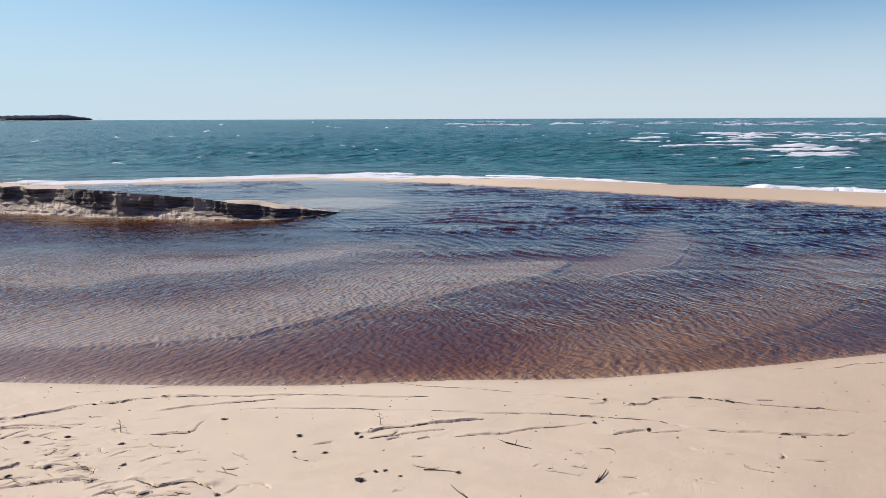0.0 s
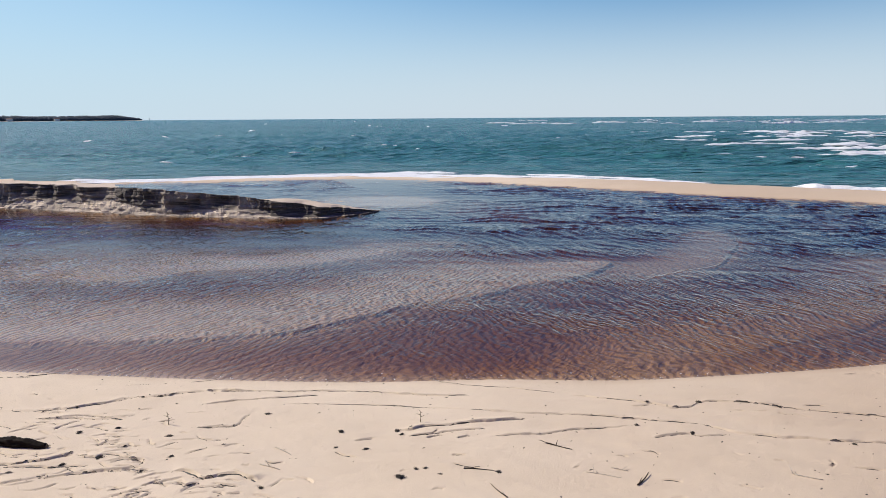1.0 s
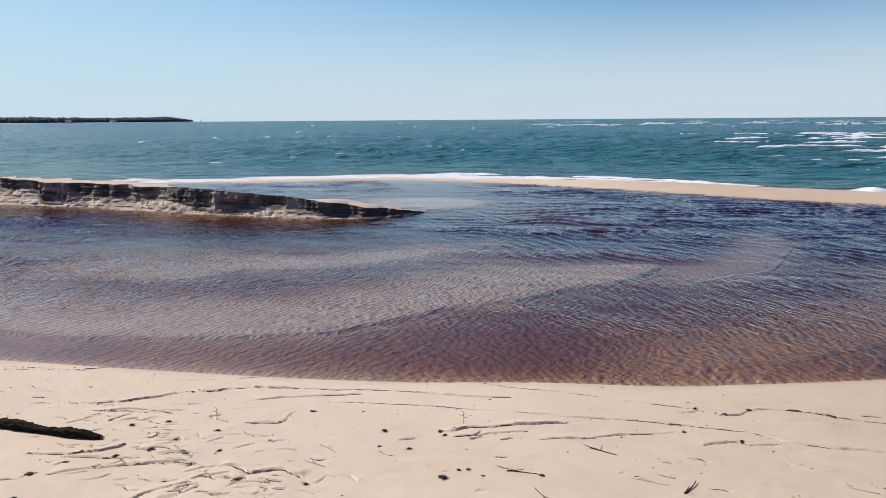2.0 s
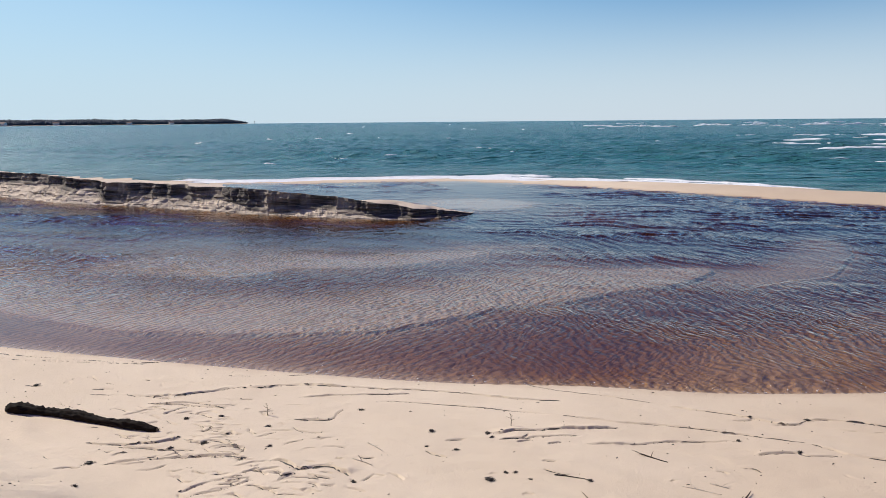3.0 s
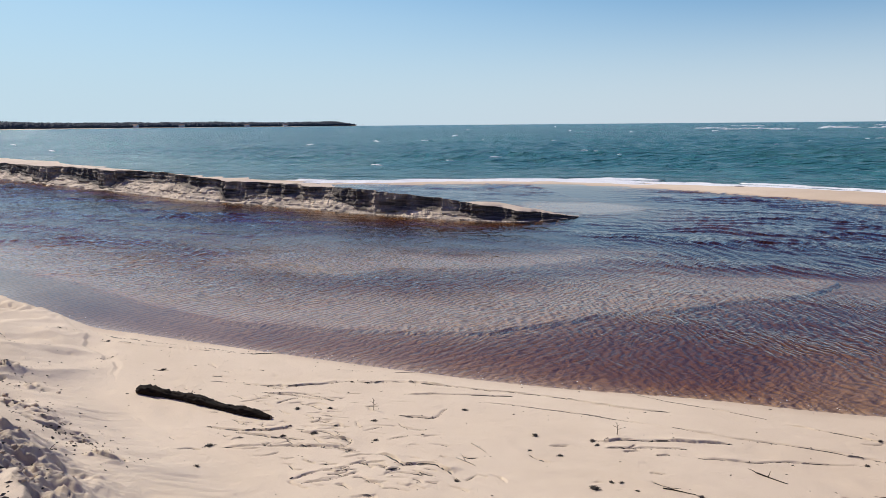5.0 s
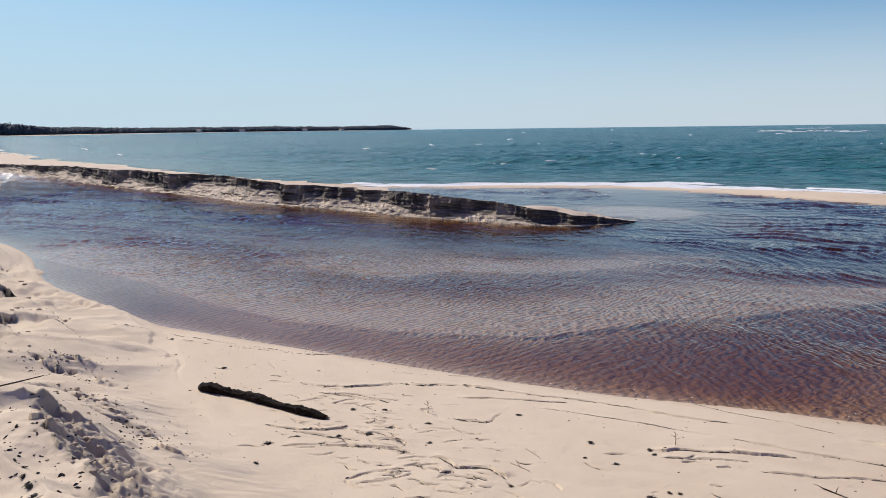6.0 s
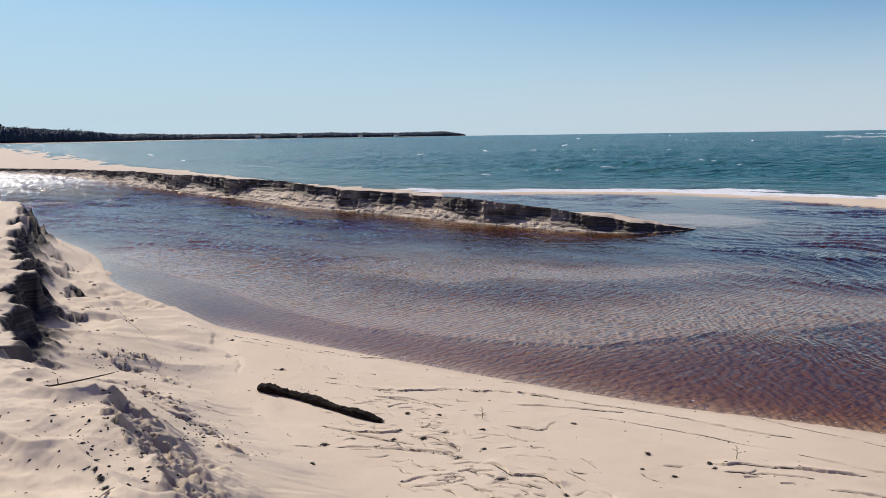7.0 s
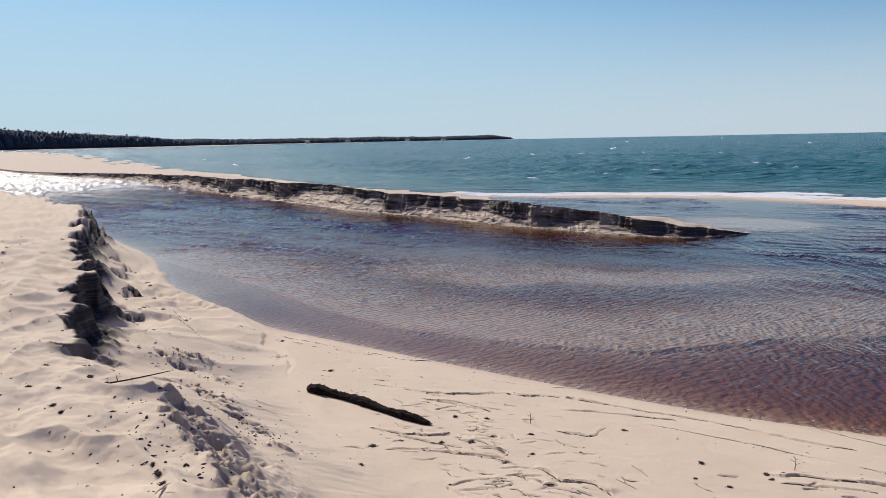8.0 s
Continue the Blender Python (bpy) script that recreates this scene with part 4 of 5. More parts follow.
# ---- foam ----
def spit_level(x, y):
    """The low spit's crown, on which the wash lies."""
    ins, sea = y - spit_in(x), spit_sea(x) - y
    crown = (0.05 + 0.13 * smooth(-8, 6, x)) * np.sqrt(np.clip(ins, 0, None) / 2.0).clip(0, 1) * np.clip(sea / 1.5, 0, 1)
    return np.where((ins > 0) & (sea > 0) & (x > -26), crown + 0.012, -1)


def foam_mesh(name, patches, label):
    """Patches of foam (x, y, length, width, height, turn): lens-shaped, torn and bumpy."""
    verts, faces = [], []
    for k, (px, py, length, width, high, turn) in enumerate(patches):
        c, s = math.cos(turn), math.sin(turn)
        nu, nv = max(8, min(60, int(length * 3))), 7
        uu, vv = np.meshgrid(np.linspace(-1, 1, nu), np.linspace(-1, 1, nv), indexing="ij")
        torn = 1 + 0.7 * fbm(uu * length * 0.8 + 9 * k, vv + k, 3, 101)
        half = np.sqrt(np.clip(1 - np.abs(uu) ** 1.6, 0, 1)) * torn
        lx = uu * length / 2 * (1 + 0.05 * vv)
        ly = vv * width / 2 * half + 0.25 * width * fbm(uu * 2 + k, uu * 0, 2, 102)
        x, y = px + lx * c - ly * s, py + lx * s + ly * c
        z = np.maximum(swell(x, y), spit_level(x, y)) + high * (1 - vv ** 2) * half * (0.6 + 0.8 * vnoise(x * 2.2, y * 2.2, 103)) - 0.02 * np.abs(vv)
        base = len(verts)
        verts += list(np.stack([x, y, z], -1).reshape(-1, 3))
        for i in range(nu - 1):
            for j in range(nv - 1):
                o = base + i * nv + j
                faces.append((o, o + nv, o + nv + 1, o + 1))
    return tagged(soup(name, verts, faces, FOAM), label, "foam", kind="stuff")


rng = random.Random(11)
caps = []
for _ in range(90):
    r = 45 / (rng.random() ** 0.75 + 0.03)
    az = radians(rng.uniform(-72, 34))
    x, y = r * math.sin(az), r * math.cos(az)
    if r > 1400 or y < float(sea_edge(np.array(x))) + 14:
        continue
    big = 0.5 + r / 200
    caps.append((x, y, rng.uniform(0.4, 1.7) * big, rng.uniform(0.10, 0.26) * (0.5 + r / 200), 0.015 + 0.0006 * r, rng.uniform(-0.2, 0.15)))
for _ in range(46):
    az, r = radians(-6 + 38 * rng.random() ** 0.8), rng.uniform(300, 620)
    caps.append((r * math.sin(az), r * math.cos(az), rng.uniform(4, 20), rng.uniform(0.5, 1.2), rng.uniform(0.25, 0.55), rng.uniform(-0.1, 0.1)))
foam_mesh("whitecaps", caps, "small white wave crests on the open sea")
surf = []
for x in np.arange(-22, 40, 0.9):
    y = float(sea_edge(np.array(x)))
    t = math.atan2(float(sea_edge(np.array(x + 1))) - y, 1)
    for _ in range(2 if vnoise(np.array(x * 0.3), np.array(0.5), 104) > 0.42 else 0):
        surf.append((x + rng.uniform(-1, 1), y + rng.uniform(-0.5, 0.7), rng.uniform(1.6, 4.0), rng.uniform(0.2, 0.55), rng.uniform(0.012, 0.035), t + rng.uniform(-0.06, 0.06)))
for x in np.arange(-21, -3, 0.55):
    lo, hi = float(spit_in(np.array(x))), float(spit_sea(np.array(x)))
    t = math.atan2(float(spit_sea(np.array(x + 1))) - hi, 1)
    for _ in range(4 if x < -6 else 2):
        q = rng.random() ** 0.8
        surf.append((x, lo + (hi - lo) * (0.35 + 0.65 * q), rng.uniform(1.5, 4.5), rng.uniform(0.25, 0.6), rng.uniform(0.004, 0.012), t + rng.uniform(-0.05, 0.05)))
for x0, x1, high in ((-9, -6, 0.03), (-1, 4, 0.04), (10, 22, 0.12)):
    for x in np.arange(x0, x1, 0.7):
        y = float(sea_edge(np.array(x)))
        t = math.atan2(float(sea_edge(np.array(x + 1))) - y, 1)
        surf.append((x, y + 1.2 + rng.uniform(-0.2, 0.3), rng.uniform(1.2, 2.4), rng.uniform(0.35, 0.7), high * rng.uniform(0.6, 1.3), t))
foam_mesh("surf_line", surf, "white surf running up the sandy spit")
breakers = []
for y, x0, x1, n in ((138, 26, 62, 16), (122, 24, 70, 16), (106, 18, 62, 14), (92, 14, 60, 10), (80, 14, 24, 4), (76, 26, 44, 5), (66, 22, 34, 5), (60, 20, 30, 3)):
    for _ in range(n):
        breakers.append((rng.uniform(x0, x1), y + rng.uniform(-2.5, 2.5), rng.uniform(2, 9), rng.uniform(0.4, 0.9), rng.uniform(0.08, 0.2), rng.uniform(-0.10, 0.05)))
foam_mesh("breakers", breakers, "rows of white breakers over an offshore shoal")


# ---- loose things on the sand ----
def tube(points, radii, sides=8, seed=0, rough=0.0):
    """Verts and faces of a bent, tapered tube with closed ends."""
    p = np.array(points, float)
    verts, faces = [], []
    up = Vector((0.13, 0.21, 1.0)).normalized()
    for i, c in enumerate(p):
        t = Vector(p[min(i + 1, len(p) - 1)] - p[max(i - 1, 0)]).normalized()
        a = t.cross(up if abs(t.z) < 0.9 else Vector((1, 0, 0))).normalized()
        b = t.cross(a)
        for k in range(sides):
            w = 2 * math.pi * k / sides
            r = radii[i] * (1 + rough * float(fbm(np.array(i * 0.35), np.array(k * 2.0 + seed), 2, seed)))
            verts.append(Vector(c) + (a * math.cos(w) + b * math.sin(w)) * r)
    for i in range(len(p) - 1):
        for k in range(sides):
            o, q = i * sides, (k + 1) % sides
            faces.append((o + k, o + q, o + sides + q, o + sides + k))
    faces.append(tuple(range(sides))[::-1])
    faces.append(tuple((len(p) - 1) * sides + k for k in range(sides)))
    return verts, faces


def joined(pieces):
    verts, faces = [], []
    for v, f in pieces:
        n = len(verts)
        verts += v
        faces += [tuple(i + n for i in g) for g in f]
    return verts, faces


def part(name, pieces, mat, parent, label="", flat=False):
    ob = soup(name, *joined(pieces), mat, flat)
    ob.parent = parent
    if label:
        ob["label"] = label
    return ob


def height(x, y):
    """The sand's surface, marks included."""
    xx, yy = np.array([float(x)]), np.array([float(y)])
    return float((ground(xx, yy)[0] + marks(xx, yy))[0])


def wood(name, dark, pale, grain):
    s = Mat(name)
    g = s.noise(1.0, 4.0, 0.65, s.scaled(s.pos, (grain * 0.12, grain, grain)))
    col = s.mix(s.ramp(g, [(0.35, (0, 0, 0)), (0.68, (1, 1, 1))]), dark, pale)
    return s.finish(col, 0.92, s.bump(g, 1.0, 0.010), **{"Specular IOR Level": 0.15})


BARK = wood("wet_bark", (0.004, 0.003, 0.0025), (0.022, 0.014, 0.010), 55.0)
CORE = wood("broken_wood", (0.07, 0.045, 0.03), (0.20, 0.15, 0.10), 60.0)
TWIG = wood("dark_twig", (0.025, 0.018, 0.014), (0.08, 0.06, 0.045), 90.0)
PALE_TWIG = wood("bleached_stem", (0.35, 0.29, 0.22), (0.62, 0.56, 0.47), 90.0)
we = Mat("dry_seaweed")
WEED = we.finish(we.mix(we.noise(60.0), (0.012, 0.010, 0.008), (0.05, 0.038, 0.025)), 0.7)
gr = Mat("dry_stalk")
STALK = gr.finish(gr.mix(gr.noise(80.0), (0.10, 0.085, 0.05), (0.22, 0.18, 0.11)), 0.8)


def driftwood_log():
    a, b = Vector((-5.95, 4.93)), Vector((-4.31, 4.98))
    n = 84
    pts, rad = [], []
    for i in range(n):
        q = i / (n - 1)
        x, y = a.x + (b.x - a.x) * q, a.y + (b.y - a.y) * q + 0.03 * math.sin(q * 5.2) - 0.02 * q
        r = (0.046 - 0.012 * q + 0.006 * math.sin(q * 17)) * (0.72 + 0.28 * min(1, q / 0.03, (1 - q) / 0.02))
        z = height(x, y) * 0.5 + 0.5 * (height(a.x, a.y) * (1 - q) + height(b.x, b.y) * q) + r * 0.72
        pts.append((x, y, z))
        rad.append(r)
    base = new("driftwood_log")
    base.location = pts[n // 2]
    verts, faces = tube(pts, rad, 28, 3)
    out = []
    for i, v in enumerate(verts):
        k, c = i % 28, Vector(pts[i // 28])
        q = i // 28
        ridge = fbm(np.array(q * 0.16), np.array(k * 1.1), 3, 33) * 0.30 + 0.34 * fbm(np.array(q * 0.7), np.array(k * 0.8), 2, 34)
        out.append(c + (v - c) * (1 + float(ridge)) - base.location)
    part("bark", [(out, faces)], BARK, base, "wet black peeling bark")
    end = []
    for i, s_ in ((0, -1), (n - 1, 1)):
        c = Vector(pts[i]) - base.location
        end.append(tube([c + Vector((s_ * 0.002, 0, 0)), c + Vector((s_ * 0.014, 0.002, 0.001))], [rad[i] * 0.86, rad[i] * 0.6], 14, 5, 0.3))
    for e in end:
        part("broken_end", [e], CORE, base, "splintered brown broken wood end")
    for q, w in ((0.22, 1.2), (0.55, 0.7), (0.71, 1.9)):
        i = int(q * n)
        c = Vector(pts[i]) - base.location
        d = Vector((0.2, math.cos(w), math.sin(w)))
        part("knot", [tube([c + d * rad[i] * 0.7, c + d * rad[i] * 1.12, c + d * rad[i] * 1.3], [0.02, 0.015, 0.007], 8, i, 0.3)], BARK, base)
    return tagged(base, "dark wet driftwood log half sunk in beach sand", "log")


driftwood_log()


def twig(x0, y0, x1, y1, thick, name, label, mat, lift=0.0, forks=1, seed=0):
    """A thin bent stick lying on the sand, with side shoots."""
    rng = random.Random(seed)
    base = new(name)
    base.location = (x0, y0, height(x0, y0))
    pts = []
    for i in range(9):
        q = i / 8
        x, y = x0 + (x1 - x0) * q, y0 + (y1 - y0) * q
        bend = 0.05 * math.hypot(x1 - x0, y1 - y0) * math.sin(q * 3.0 + seed)
        pts.append(Vector((x - bend * 0.4, y + bend, (base.location.z if lift > 0.05 else height(x, y)) + thick * 0.8 + lift * q)) - base.location)
    part("stem", [tube(pts, [thick * (1 - 0.55 * i / 8) for i in range(9)], 7, seed, 0.25)], mat, base)
    for k in range(forks):
        i = rng.randint(0, 5)
        way = Vector((rng.uniform(-1, 1), rng.uniform(-0.3, 1), rng.uniform(0.1, 0.7))).normalized() * rng.uniform(0.03, 0.08)
        part("shoot", [tube([pts[i], pts[i] + way * 0.5 + Vector((0, 0, 0.004)), pts[i] + way], [thick * 0.6, thick * 0.45, thick * 0.2], 6, seed + k, 0.2)], mat, base)
    return tagged(base, label, "twig", "twigs on the sand")


twig(-5.14, 2.40, -4.86, 2.70, 0.007, "driftwood_stick", "thin dark stick jutting over the sand plateau edge", TWIG, 0.06, 1, 3)
twig(-0.27, 5.62, -0.07, 5.54, 0.006, "forked_twig", "small dark forked twig lying on sand", TWIG, 0.0, 3, 2)
twig(0.38, 4.91, 0.48, 5.14, 0.007, "straight_twig", "short straight dark twig lying on sand", TWIG, 0.01, 1, 3)
twig(1.52, 5.27, 1.70, 5.16, 0.005, "pale_stem", "thin bleached stem lying on sand", PALE_TWIG, 0.0, 2, 4)
twig(-2.45, 4.89, -2.25, 4.80, 0.005, "pale_stem", "thin bleached stem lying on sand", PALE_TWIG, 0.0, 1, 5)
twig(-2.46, 5.23, -2.28, 5.10, 0.005, "pale_stem", "thin bleached stem lying on sand", PALE_TWIG, 0.0, 1, 6)
twig(-0.88, 5.02, -0.66, 5.04, 0.005, "thin_twig", "thin dark twig lying on sand", TWIG, 0.0, 1, 7)
twig(-0.52, 4.58, -0.66, 4.80, 0.005, "thin_twig", "thin dark twig lying on sand", TWIG, 0.0, 1, 8)
twig(-4.33, 2.86, -4.12, 2.62, 0.004, "thin_twig", "thin dark stem lying on the sand slope", TWIG, 0.0, 1, 9)
twig(0.34, 5.18, 0.22, 5.22, 0.004, "pale_stem", "thin bleached stem lying on sand", PALE_TWIG, 0.0, 2, 10)
twig(0.02, 5.12, 0.28, 5.02, 0.003, "pale_stem", "thin bleached stem lying on sand", PALE_TWIG, 0.0, 2, 12)
twig(-3.38, 1.74, -3.28, 1.62, 0.006, "pale_stem", "thin bleached root on the sand plateau", PALE_TWIG, 0.02, 1, 11)


def sprig(x, y):
    base = new("dry_sprig")
    base.location = (x, y, height(x, y))
    part("stalk", [tube([(0, 0, -0.01), (0.003, 0, 0.05), (-0.004, 0.002, 0.11)], [0.004, 0.003, 0.0015], 6)], STALK, base)
    for z, dx, dy in ((0.05, 0.035, 0.01), (0.07, -0.04, 0.0), (0.09, 0.022, -0.012), (0.1, -0.02, 0.01)):
        part("shoot", [tube([(0, 0, z), (dx * 0.6, dy, z + 0.006), (dx, dy, z + 0.014)], [0.0025, 0.002, 0.001], 5)], STALK, base)
    return tagged(base, "small dry sprig standing upright in the sand", "plant")


sprig(-1.40, 5.99)
sprig(-3.62, 5.6)


def weed_mesh(seed, size):
    """A flattened tangle of short dark strips."""
    rng = random.Random(seed)
    pieces = [tube([(-0.5 * size, 0, 0.02 * size), (-0.2 * size, 0.1 * size, 0.05 * size), (0.2 * size, -0.06 * size, 0.05 * size), (0.5 * size, 0, 0.02 * size)], [0.10 * size, 0.24 * size, 0.22 * size, 0.08 * size], 9, seed, 0.6)]
    for _ in range(85):
        a = rng.uniform(0, 6.28)
        r = min(abs(rng.gauss(0, 0.42)), 0.62) * size
        x, y, z = r * math.cos(a), 0.7 * r * math.sin(a), rng.uniform(0, 0.30) * size * max(0.1, 1 - r / size)
        w, n = rng.uniform(0, 6.28), rng.uniform(0.2, 0.6) * size
        pts = [(x + n * q * math.cos(w), y + n * q * math.sin(w), max(0.002, z + rng.uniform(-0.1, 0.16) * size)) for q in (0, 0.35, 0.7, 1)]
        t = rng.uniform(0.014, 0.036) * size
        pieces.append(tube(pts, [t, t * 1.1, t * 0.8, t * 0.3], 5, seed))
    return joined(pieces)


tangles = []
for k in range(5):
    ob = soup("seaweed_clump", *weed_mesh(40 + k, 1.0), WEED, True)
    tagged(ob, "small dark dry seaweed clump on pale sand", "seaweed", "seaweed clumps on the beach")
    tangles.append(ob)


def drop_weed(x, y, size, used=[0]):
    k = used[0]
    used[0] += 1
    m = Matrix.Translation((x, y, height(x, y) - 0.003)) @ Matrix.Rotation(k * 2.3, 4, "Z")
    src = tangles[k % 5]
    if k < 5:
        ob = src
        ob.matrix_basis = m
    else:
        ob = copy_thing(src, m)
    ob.scale = (0.8 * size, 0.8 * size, 0.8 * size)


for x, y, size in ((-2.85, 6.0, 0.055), (-2.03, 5.64, 0.06), (-1.97, 5.3, 0.04), (-1.72, 5.31, 0.05), (-1.33, 4.81, 0.075), (-1.24, 4.98, 0.045), (-1.17, 5.0, 0.04), (-1.04, 4.91, 0.035),
                   (-0.62, 5.01, 0.05), (0.51, 6.18, 0.05), (0.95, 6.01, 0.05), (-2.91, 5.22, 0.03), (-2.27, 4.49, 0.05), (-3.2, 4.91, 0.05), (-4.0, 5.43, 0.05), (-3.45, 5.32, 0.055),
                   (-4.27, 5.28, 0.06), (-6.4, 5.68, 0.06), (-4.35, 4.2, 0.07), (-4.07, 3.77, 0.05), (-8.12, 6.4, 0.06), (-3.94, 4.63, 0.05), (-3.74, 4.8, 0.06), (1.18, 6.93, 0.06), (-1.56, 5.76, 0.06),
                   (-1.5, 5.66, 0.05), (-3.76, 4.82, 0.06), (2.2, 5.93, 0.045), (1.9, 6.86, 0.05), (0.68, 6.86, 0.04), (-4.15, 6.36, 0.05), (-4.3, 6.3, 0.05),
                   (-5.92, 2.31, 0.05), (-4.97, 1.94, 0.055), (-5.37, 2.37, 0.06), (-4.83, 1.92, 0.05), (-5.5, 2.01, 0.05), (-5.25, 2.1, 0.04), (-4.6, 1.98, 0.03), (-5.15, 2.38, 0.05), (-5.8, 1.9, 0.03),
                   (-3.55, 1.80, 0.055), (-3.66, 1.84, 0.045), (-3.44, 1.76, 0.045), (-7.1, 2.3, 0.03), (-8.6, 2.8, 0.035), (-10.2, 3.6, 0.04), (-12.5, 4.6, 0.05), (-9.8, 3.1, 0.03), (-15.0, 5.9, 0.05)):
    drop_weed(x, y, size)


def clod_mesh(seed):
    bm = bmesh.new()
    bmesh.ops.create_icosphere(bm, subdivisions=3, radius=1.0)
    off = Vector((seed * 7.7, seed * 3.1, 0))
    for v in bm.verts:
        d = noise.fractal(v.co * 1.4 + off, 0.9, 2.0, 4)
        v.co *= 0.8 + 0.65 * abs(d)
        v.co.z = v.co.z * 0.6
    me = bpy.data.meshes.new("sand_clod")
    bm.to_mesh(me)
    bm.free()
    me.polygons.foreach_set("use_smooth", np.ones(len(me.polygons), bool))
    me.materials.append(CLOD)
    return me


CLOD = sand_material("clod_sand", (0.50, 0.41, 0.32), (0.36, 0.29, 0.22))
clods = [clod_mesh(k) for k in range(6)]
rng = random.Random(77)
spots = []
for x, y, n, spread, size in ((-7.25, 4.45, 6, 0.2, 0.026), (-6.75, 4.28, 5, 0.2, 0.026), (-6.1, 3.65, 6, 0.2, 0.026), (-5.65, 3.58, 6, 0.2, 0.03), (-5.2, 3.48, 5, 0.2, 0.026), (-4.4, 3.2, 4, 0.15, 0.02),
                              (-4.62, 2.66, 8, 0.09, 0.018), (-4.27, 2.52, 12, 0.11, 0.02), (-3.92, 2.38, 12, 0.11, 0.02), (-3.58, 2.23, 12, 0.11, 0.02), (-3.3, 2.12, 6, 0.10, 0.02), (-7.9, 4.2, 5, 0.3, 0.03), (-9.0, 4.9, 8, 0.3, 0.04), (-10.2, 5.6, 8, 0.35, 0.045), (-11.6, 6.3, 8, 0.4, 0.05),
                              (-13.2, 7.2, 7, 0.4, 0.05), (-15.2, 8.1, 6, 0.4, 0.05)):
    for _ in range(n):
        spots.append((rng.gauss(x, spread), rng.gauss(y, spread * 0.7), size * rng.uniform(0.25, 0.8)))
for k, (x, y, size) in enumerate(spots):
    ob = new("sand_clod", clods[k % 6])
    ob.matrix_basis = Matrix.Translation((x, y, height(x, y) + size * 0.15)) @ Matrix.Rotation(rng.uniform(0, 6.28), 4, "Z") @ Matrix.Diagonal((size * rng.uniform(0.8, 1.5), size, size, 1))
    tagged(ob, "crumbled clod of dampened sand on the slope", "sand clod", "clods fallen from the cut edge")


# ---- fine litter ----
def litter(name, n, place, mat, label, small, large):
    """Many tiny flat crumbs."""
    rng = random.Random(len(name))
    pieces = []
    xs, ys = zip(*[place(rng) for _ in range(n)])
    xs, ys = np.array(xs), np.array(ys)
    zs = ground(xs, ys)[0] + marks(xs, ys)
    for x, y, z in zip(xs, ys, zs):
        if float(shore(np.array(x))) - y < 0.02:
            continue
        w, r = rng.uniform(0, 3.14), rng.uniform(small, large)
        long_ = r * rng.uniform(0.8, 2.6)
        c, s = math.cos(w), math.sin(w)
        ring = [(x + c * a * long_ - s * b * r, y + s * a * long_ + c * b * r) for a, b in ((-1, 0), (-0.3, -0.8), (0.7, -0.6), (1, 0.2), (0.2, 0.8))]
        v = [(px, py, z - 0.002) for px, py in ring] + [(x + 0.2 * r, y, z + r * rng.uniform(0.4, 0.9))]
        pieces.append((v, [(i, (i + 1) % 5, 5) for i in range(5)]))
    ob = soup(name, *joined(pieces), mat, True)
    return tagged(ob, label, "litter", kind="stuff")


def anywhere(rng):
    return rng.uniform(-8.5, 5), rng.uniform(3.6, 7.6)


def on_plateau(rng):
    x = -3.2 - 11 * rng.random() ** 1.6
    return x, 0.6 + (-x - 3.2) * 0.33 + rng.uniform(-0.8, 1.6)


def on_ledges(rng):
    pts, _, _ = LEDGES[rng.randrange(42)]
    i = rng.randrange(len(pts) - 1)
    q = rng.random()
    return pts[i][0] * (1 - q) + pts[i + 1][0] * q + rng.gauss(0, 0.008), pts[i][1] * (1 - q) + pts[i + 1][1] * q - 0.006 + rng.gauss(0, 0.005)


litter("beach_crumbs", 420, anywhere, WEED, "scattered dark crumbs of dry seaweed on sand", 0.004, 0.011)
litter("plateau_crumbs", 420, on_plateau, WEED, "scattered dark crumbs on the sand plateau", 0.005, 0.014)
def on_slope(rng):
    px, py, rx, ry = CRUMBLES[rng.randrange(len(CRUMBLES))]
    return rng.gauss(px, rx * 0.8), rng.gauss(py, ry * 1.3)


litter("slope_crumbs", 420, on_slope, WEED, "dark crumbs of wrack on the broken sand slope", 0.004, 0.013)
# wrack crumbs, also strewn to darken the shaded lines of the ledges
litter("wrack_crumbs", 900, on_ledges, WEED, "fine dark wrack that also darkens the shade of small sand ledges", 0.003, 0.008)


# ---- far houses and beacon ----
pw = Mat("pale_plaster")
PLASTER = pw.finish(pw.mix(pw.noise(0.4), (0.62, 0.60, 0.56), (0.78, 0.77, 0.74)), 0.8)
dr = Mat("dark_roof")
ROOF = dr.finish(dr.mix(dr.noise(0.5), (0.10, 0.05, 0.04), (0.18, 0.10, 0.08)), 0.8)
for q, turn in ((0.80, 0.3), (0.86, 1.0), (0.70, 0.6), (0.62, 0.2)):
    i = int(q * (len(coast) - 1))
    house(coast[i][0] + 3, coast[i][1] - 4, turn, PLASTER, ROOF)
beacon = new("lighthouse")
beacon.location = (-1815, 3010, 0.5)
part("tower", [tube([(0, 0, -2), (0, 0, 4), (0, 0, 8)], [1.7, 1.4, 1.1], 14)], PLASTER, beacon)
part("gallery", [tube([(0, 0, 8), (0, 0, 8.4)], [1.7, 1.7], 14)], ROOF, beacon)
part("lantern", [tube([(0, 0, 8.4), (0, 0, 9.6), (0, 0, 10.4)], [0.9, 0.9, 0.2], 12)], ROOF, beacon)
tagged(beacon, "slim white lighthouse on the far headland", "lighthouse")


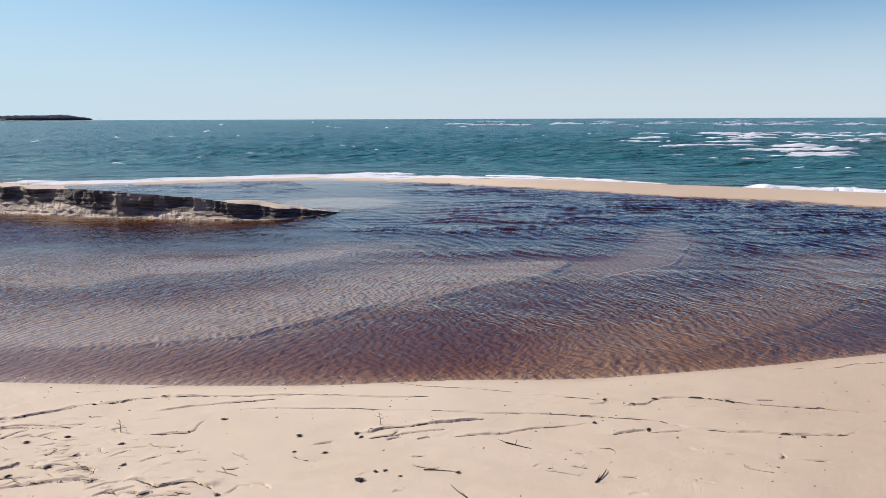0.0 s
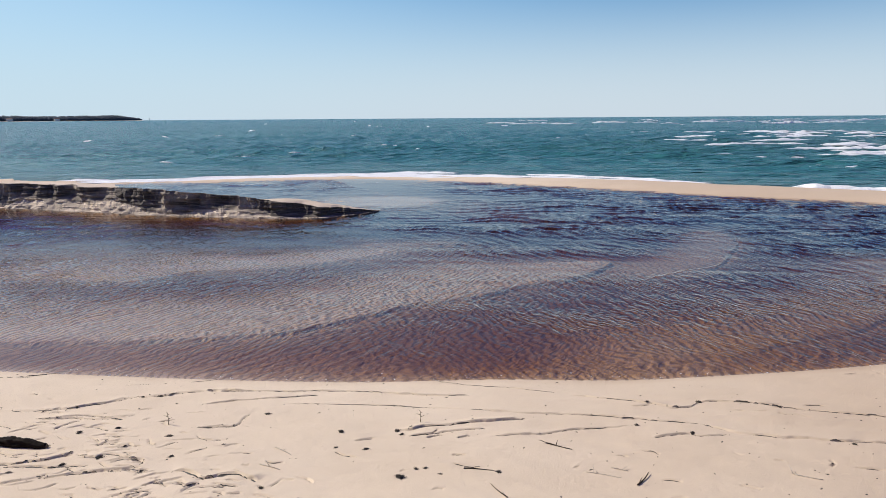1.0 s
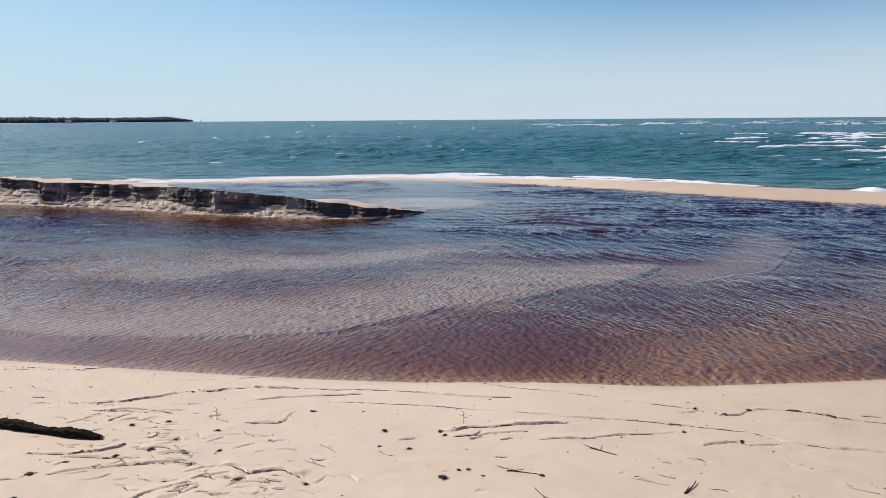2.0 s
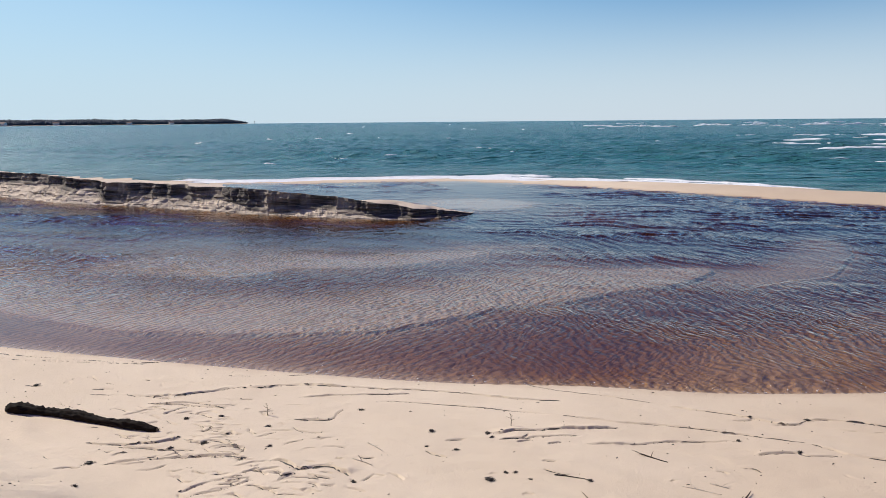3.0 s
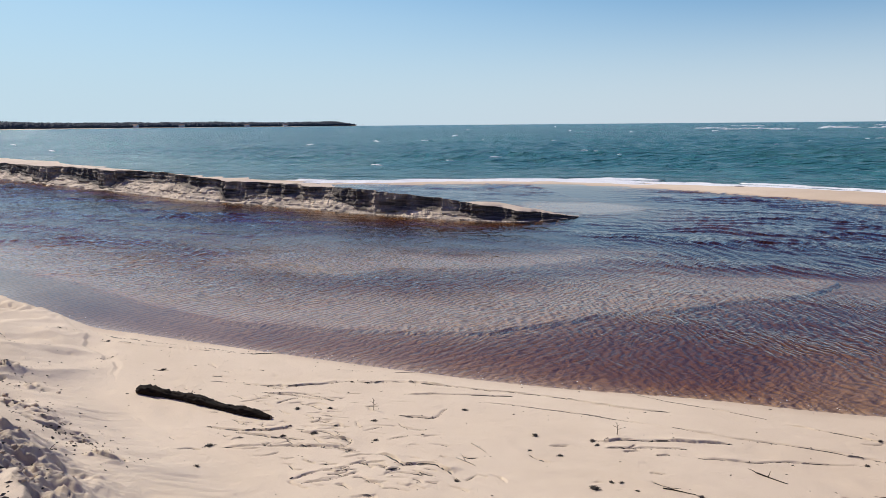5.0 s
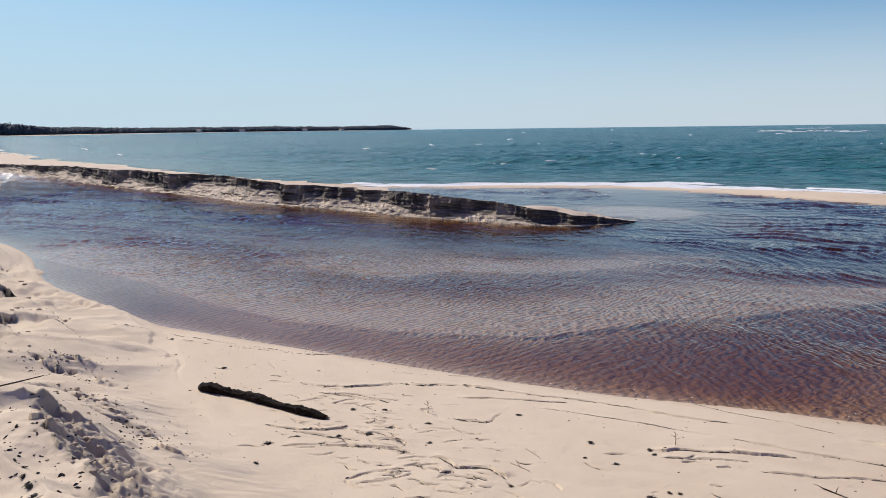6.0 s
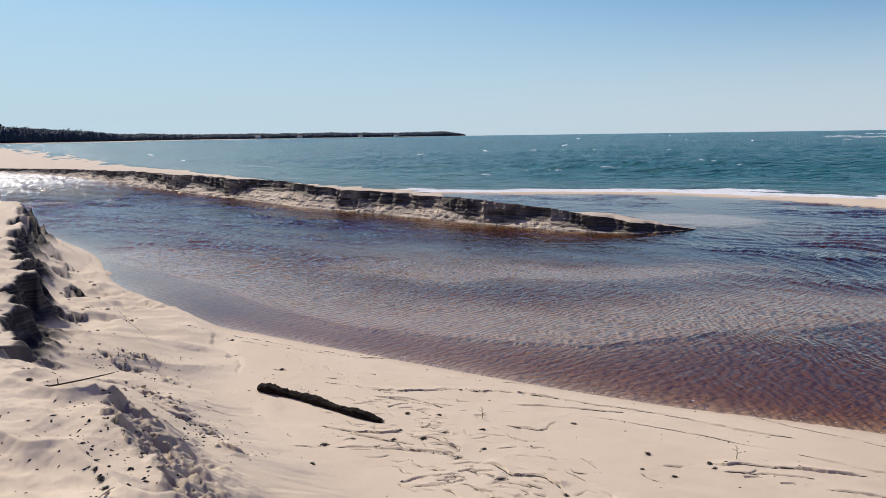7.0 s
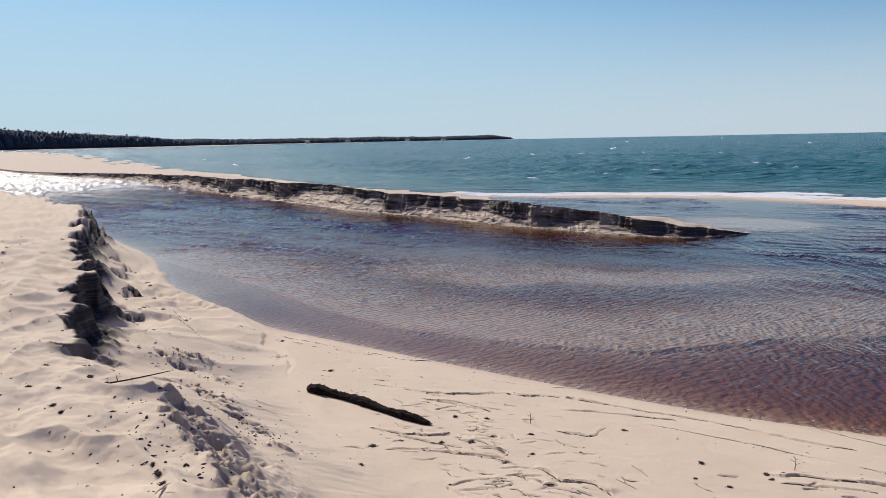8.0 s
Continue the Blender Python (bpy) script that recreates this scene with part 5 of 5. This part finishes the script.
# ---- foam flecks along the stream's edge ----
def flecks():
    rng = random.Random(9)
    pieces = []
    for _ in range(190):
        x = rng.uniform(-11, 4.6)
        y = float(shore(np.array(x))) + abs(rng.gauss(0, 0.14)) + 0.01
        r = rng.uniform(0.003, 0.009)
        v = [(x + r * math.cos(k * 1.05) * rng.uniform(0.7, 1.5), y + r * math.sin(k * 1.05) * rng.uniform(0.7, 1.2), 0.002) for k in range(6)] + [(x, y, 0.002 + r * 0.5)]
        pieces.append((v, [(k, (k + 1) % 6, 6) for k in range(6)]))
    return tagged(soup("foam_flecks", *joined(pieces), FOAM), "tiny white foam flecks along the stream edge", "foam", kind="stuff")


flecks()


def ledge_shade_lines():
    """Thin broken dark strips laid along the small ledges as their shade, and as fine wrack."""
    pieces = []
    for k, (pts, high, _) in enumerate(LEDGES):
        high = high if k < 42 else 0.6 * high
        line = rounded(pts, 6)
        run = np.concatenate([[0], np.cumsum(np.hypot(*np.diff(line, axis=0).T))])
        t = np.arange(0, run[-1], 0.012)
        x = np.interp(t, run, line[:, 0]) + 0.012 * fbm(t * 6, t * 0 + k, 2, 170)
        y = np.interp(t, run, line[:, 1]) - 0.003 + 0.012 * fbm(t * 6, t * 0 + k, 2, 171)
        wide = (0.0015 + 0.22 * high) * (0.4 + 1.2 * vnoise(t * 9, t * 0 + k, 172)) * smooth(0.25, 0.5, vnoise(t * 3.5, t * 0 + k, 173)) * smooth(0, 0.05, t) * smooth(0, 0.05, run[-1] - t)
        z = ground(x, y)[0] + marks(x, y)
        v, f = [], []
        for i in range(len(t)):
            w = max(wide[i], 0.0)
            v += [(x[i], y[i] - w, z[i] + 0.0015), (x[i], y[i] + 0.2 * w, z[i] + 0.0015 + 0.6 * w), (x[i], y[i] + w, z[i] + 0.002)]
            if i and wide[i] > 0.0008 and wide[i - 1] > 0.0008:
                b = 3 * i
                f += [(b - 3, b, b + 1, b - 2), (b - 2, b + 1, b + 2, b - 1)]
        pieces.append((v, f))
    return tagged(soup("ledge_shade_line", *joined(pieces), WEED, True), "thin dark strips for shade and wrack along small sand ledges", "wrack", kind="stuff")


ledge_shade_lines()
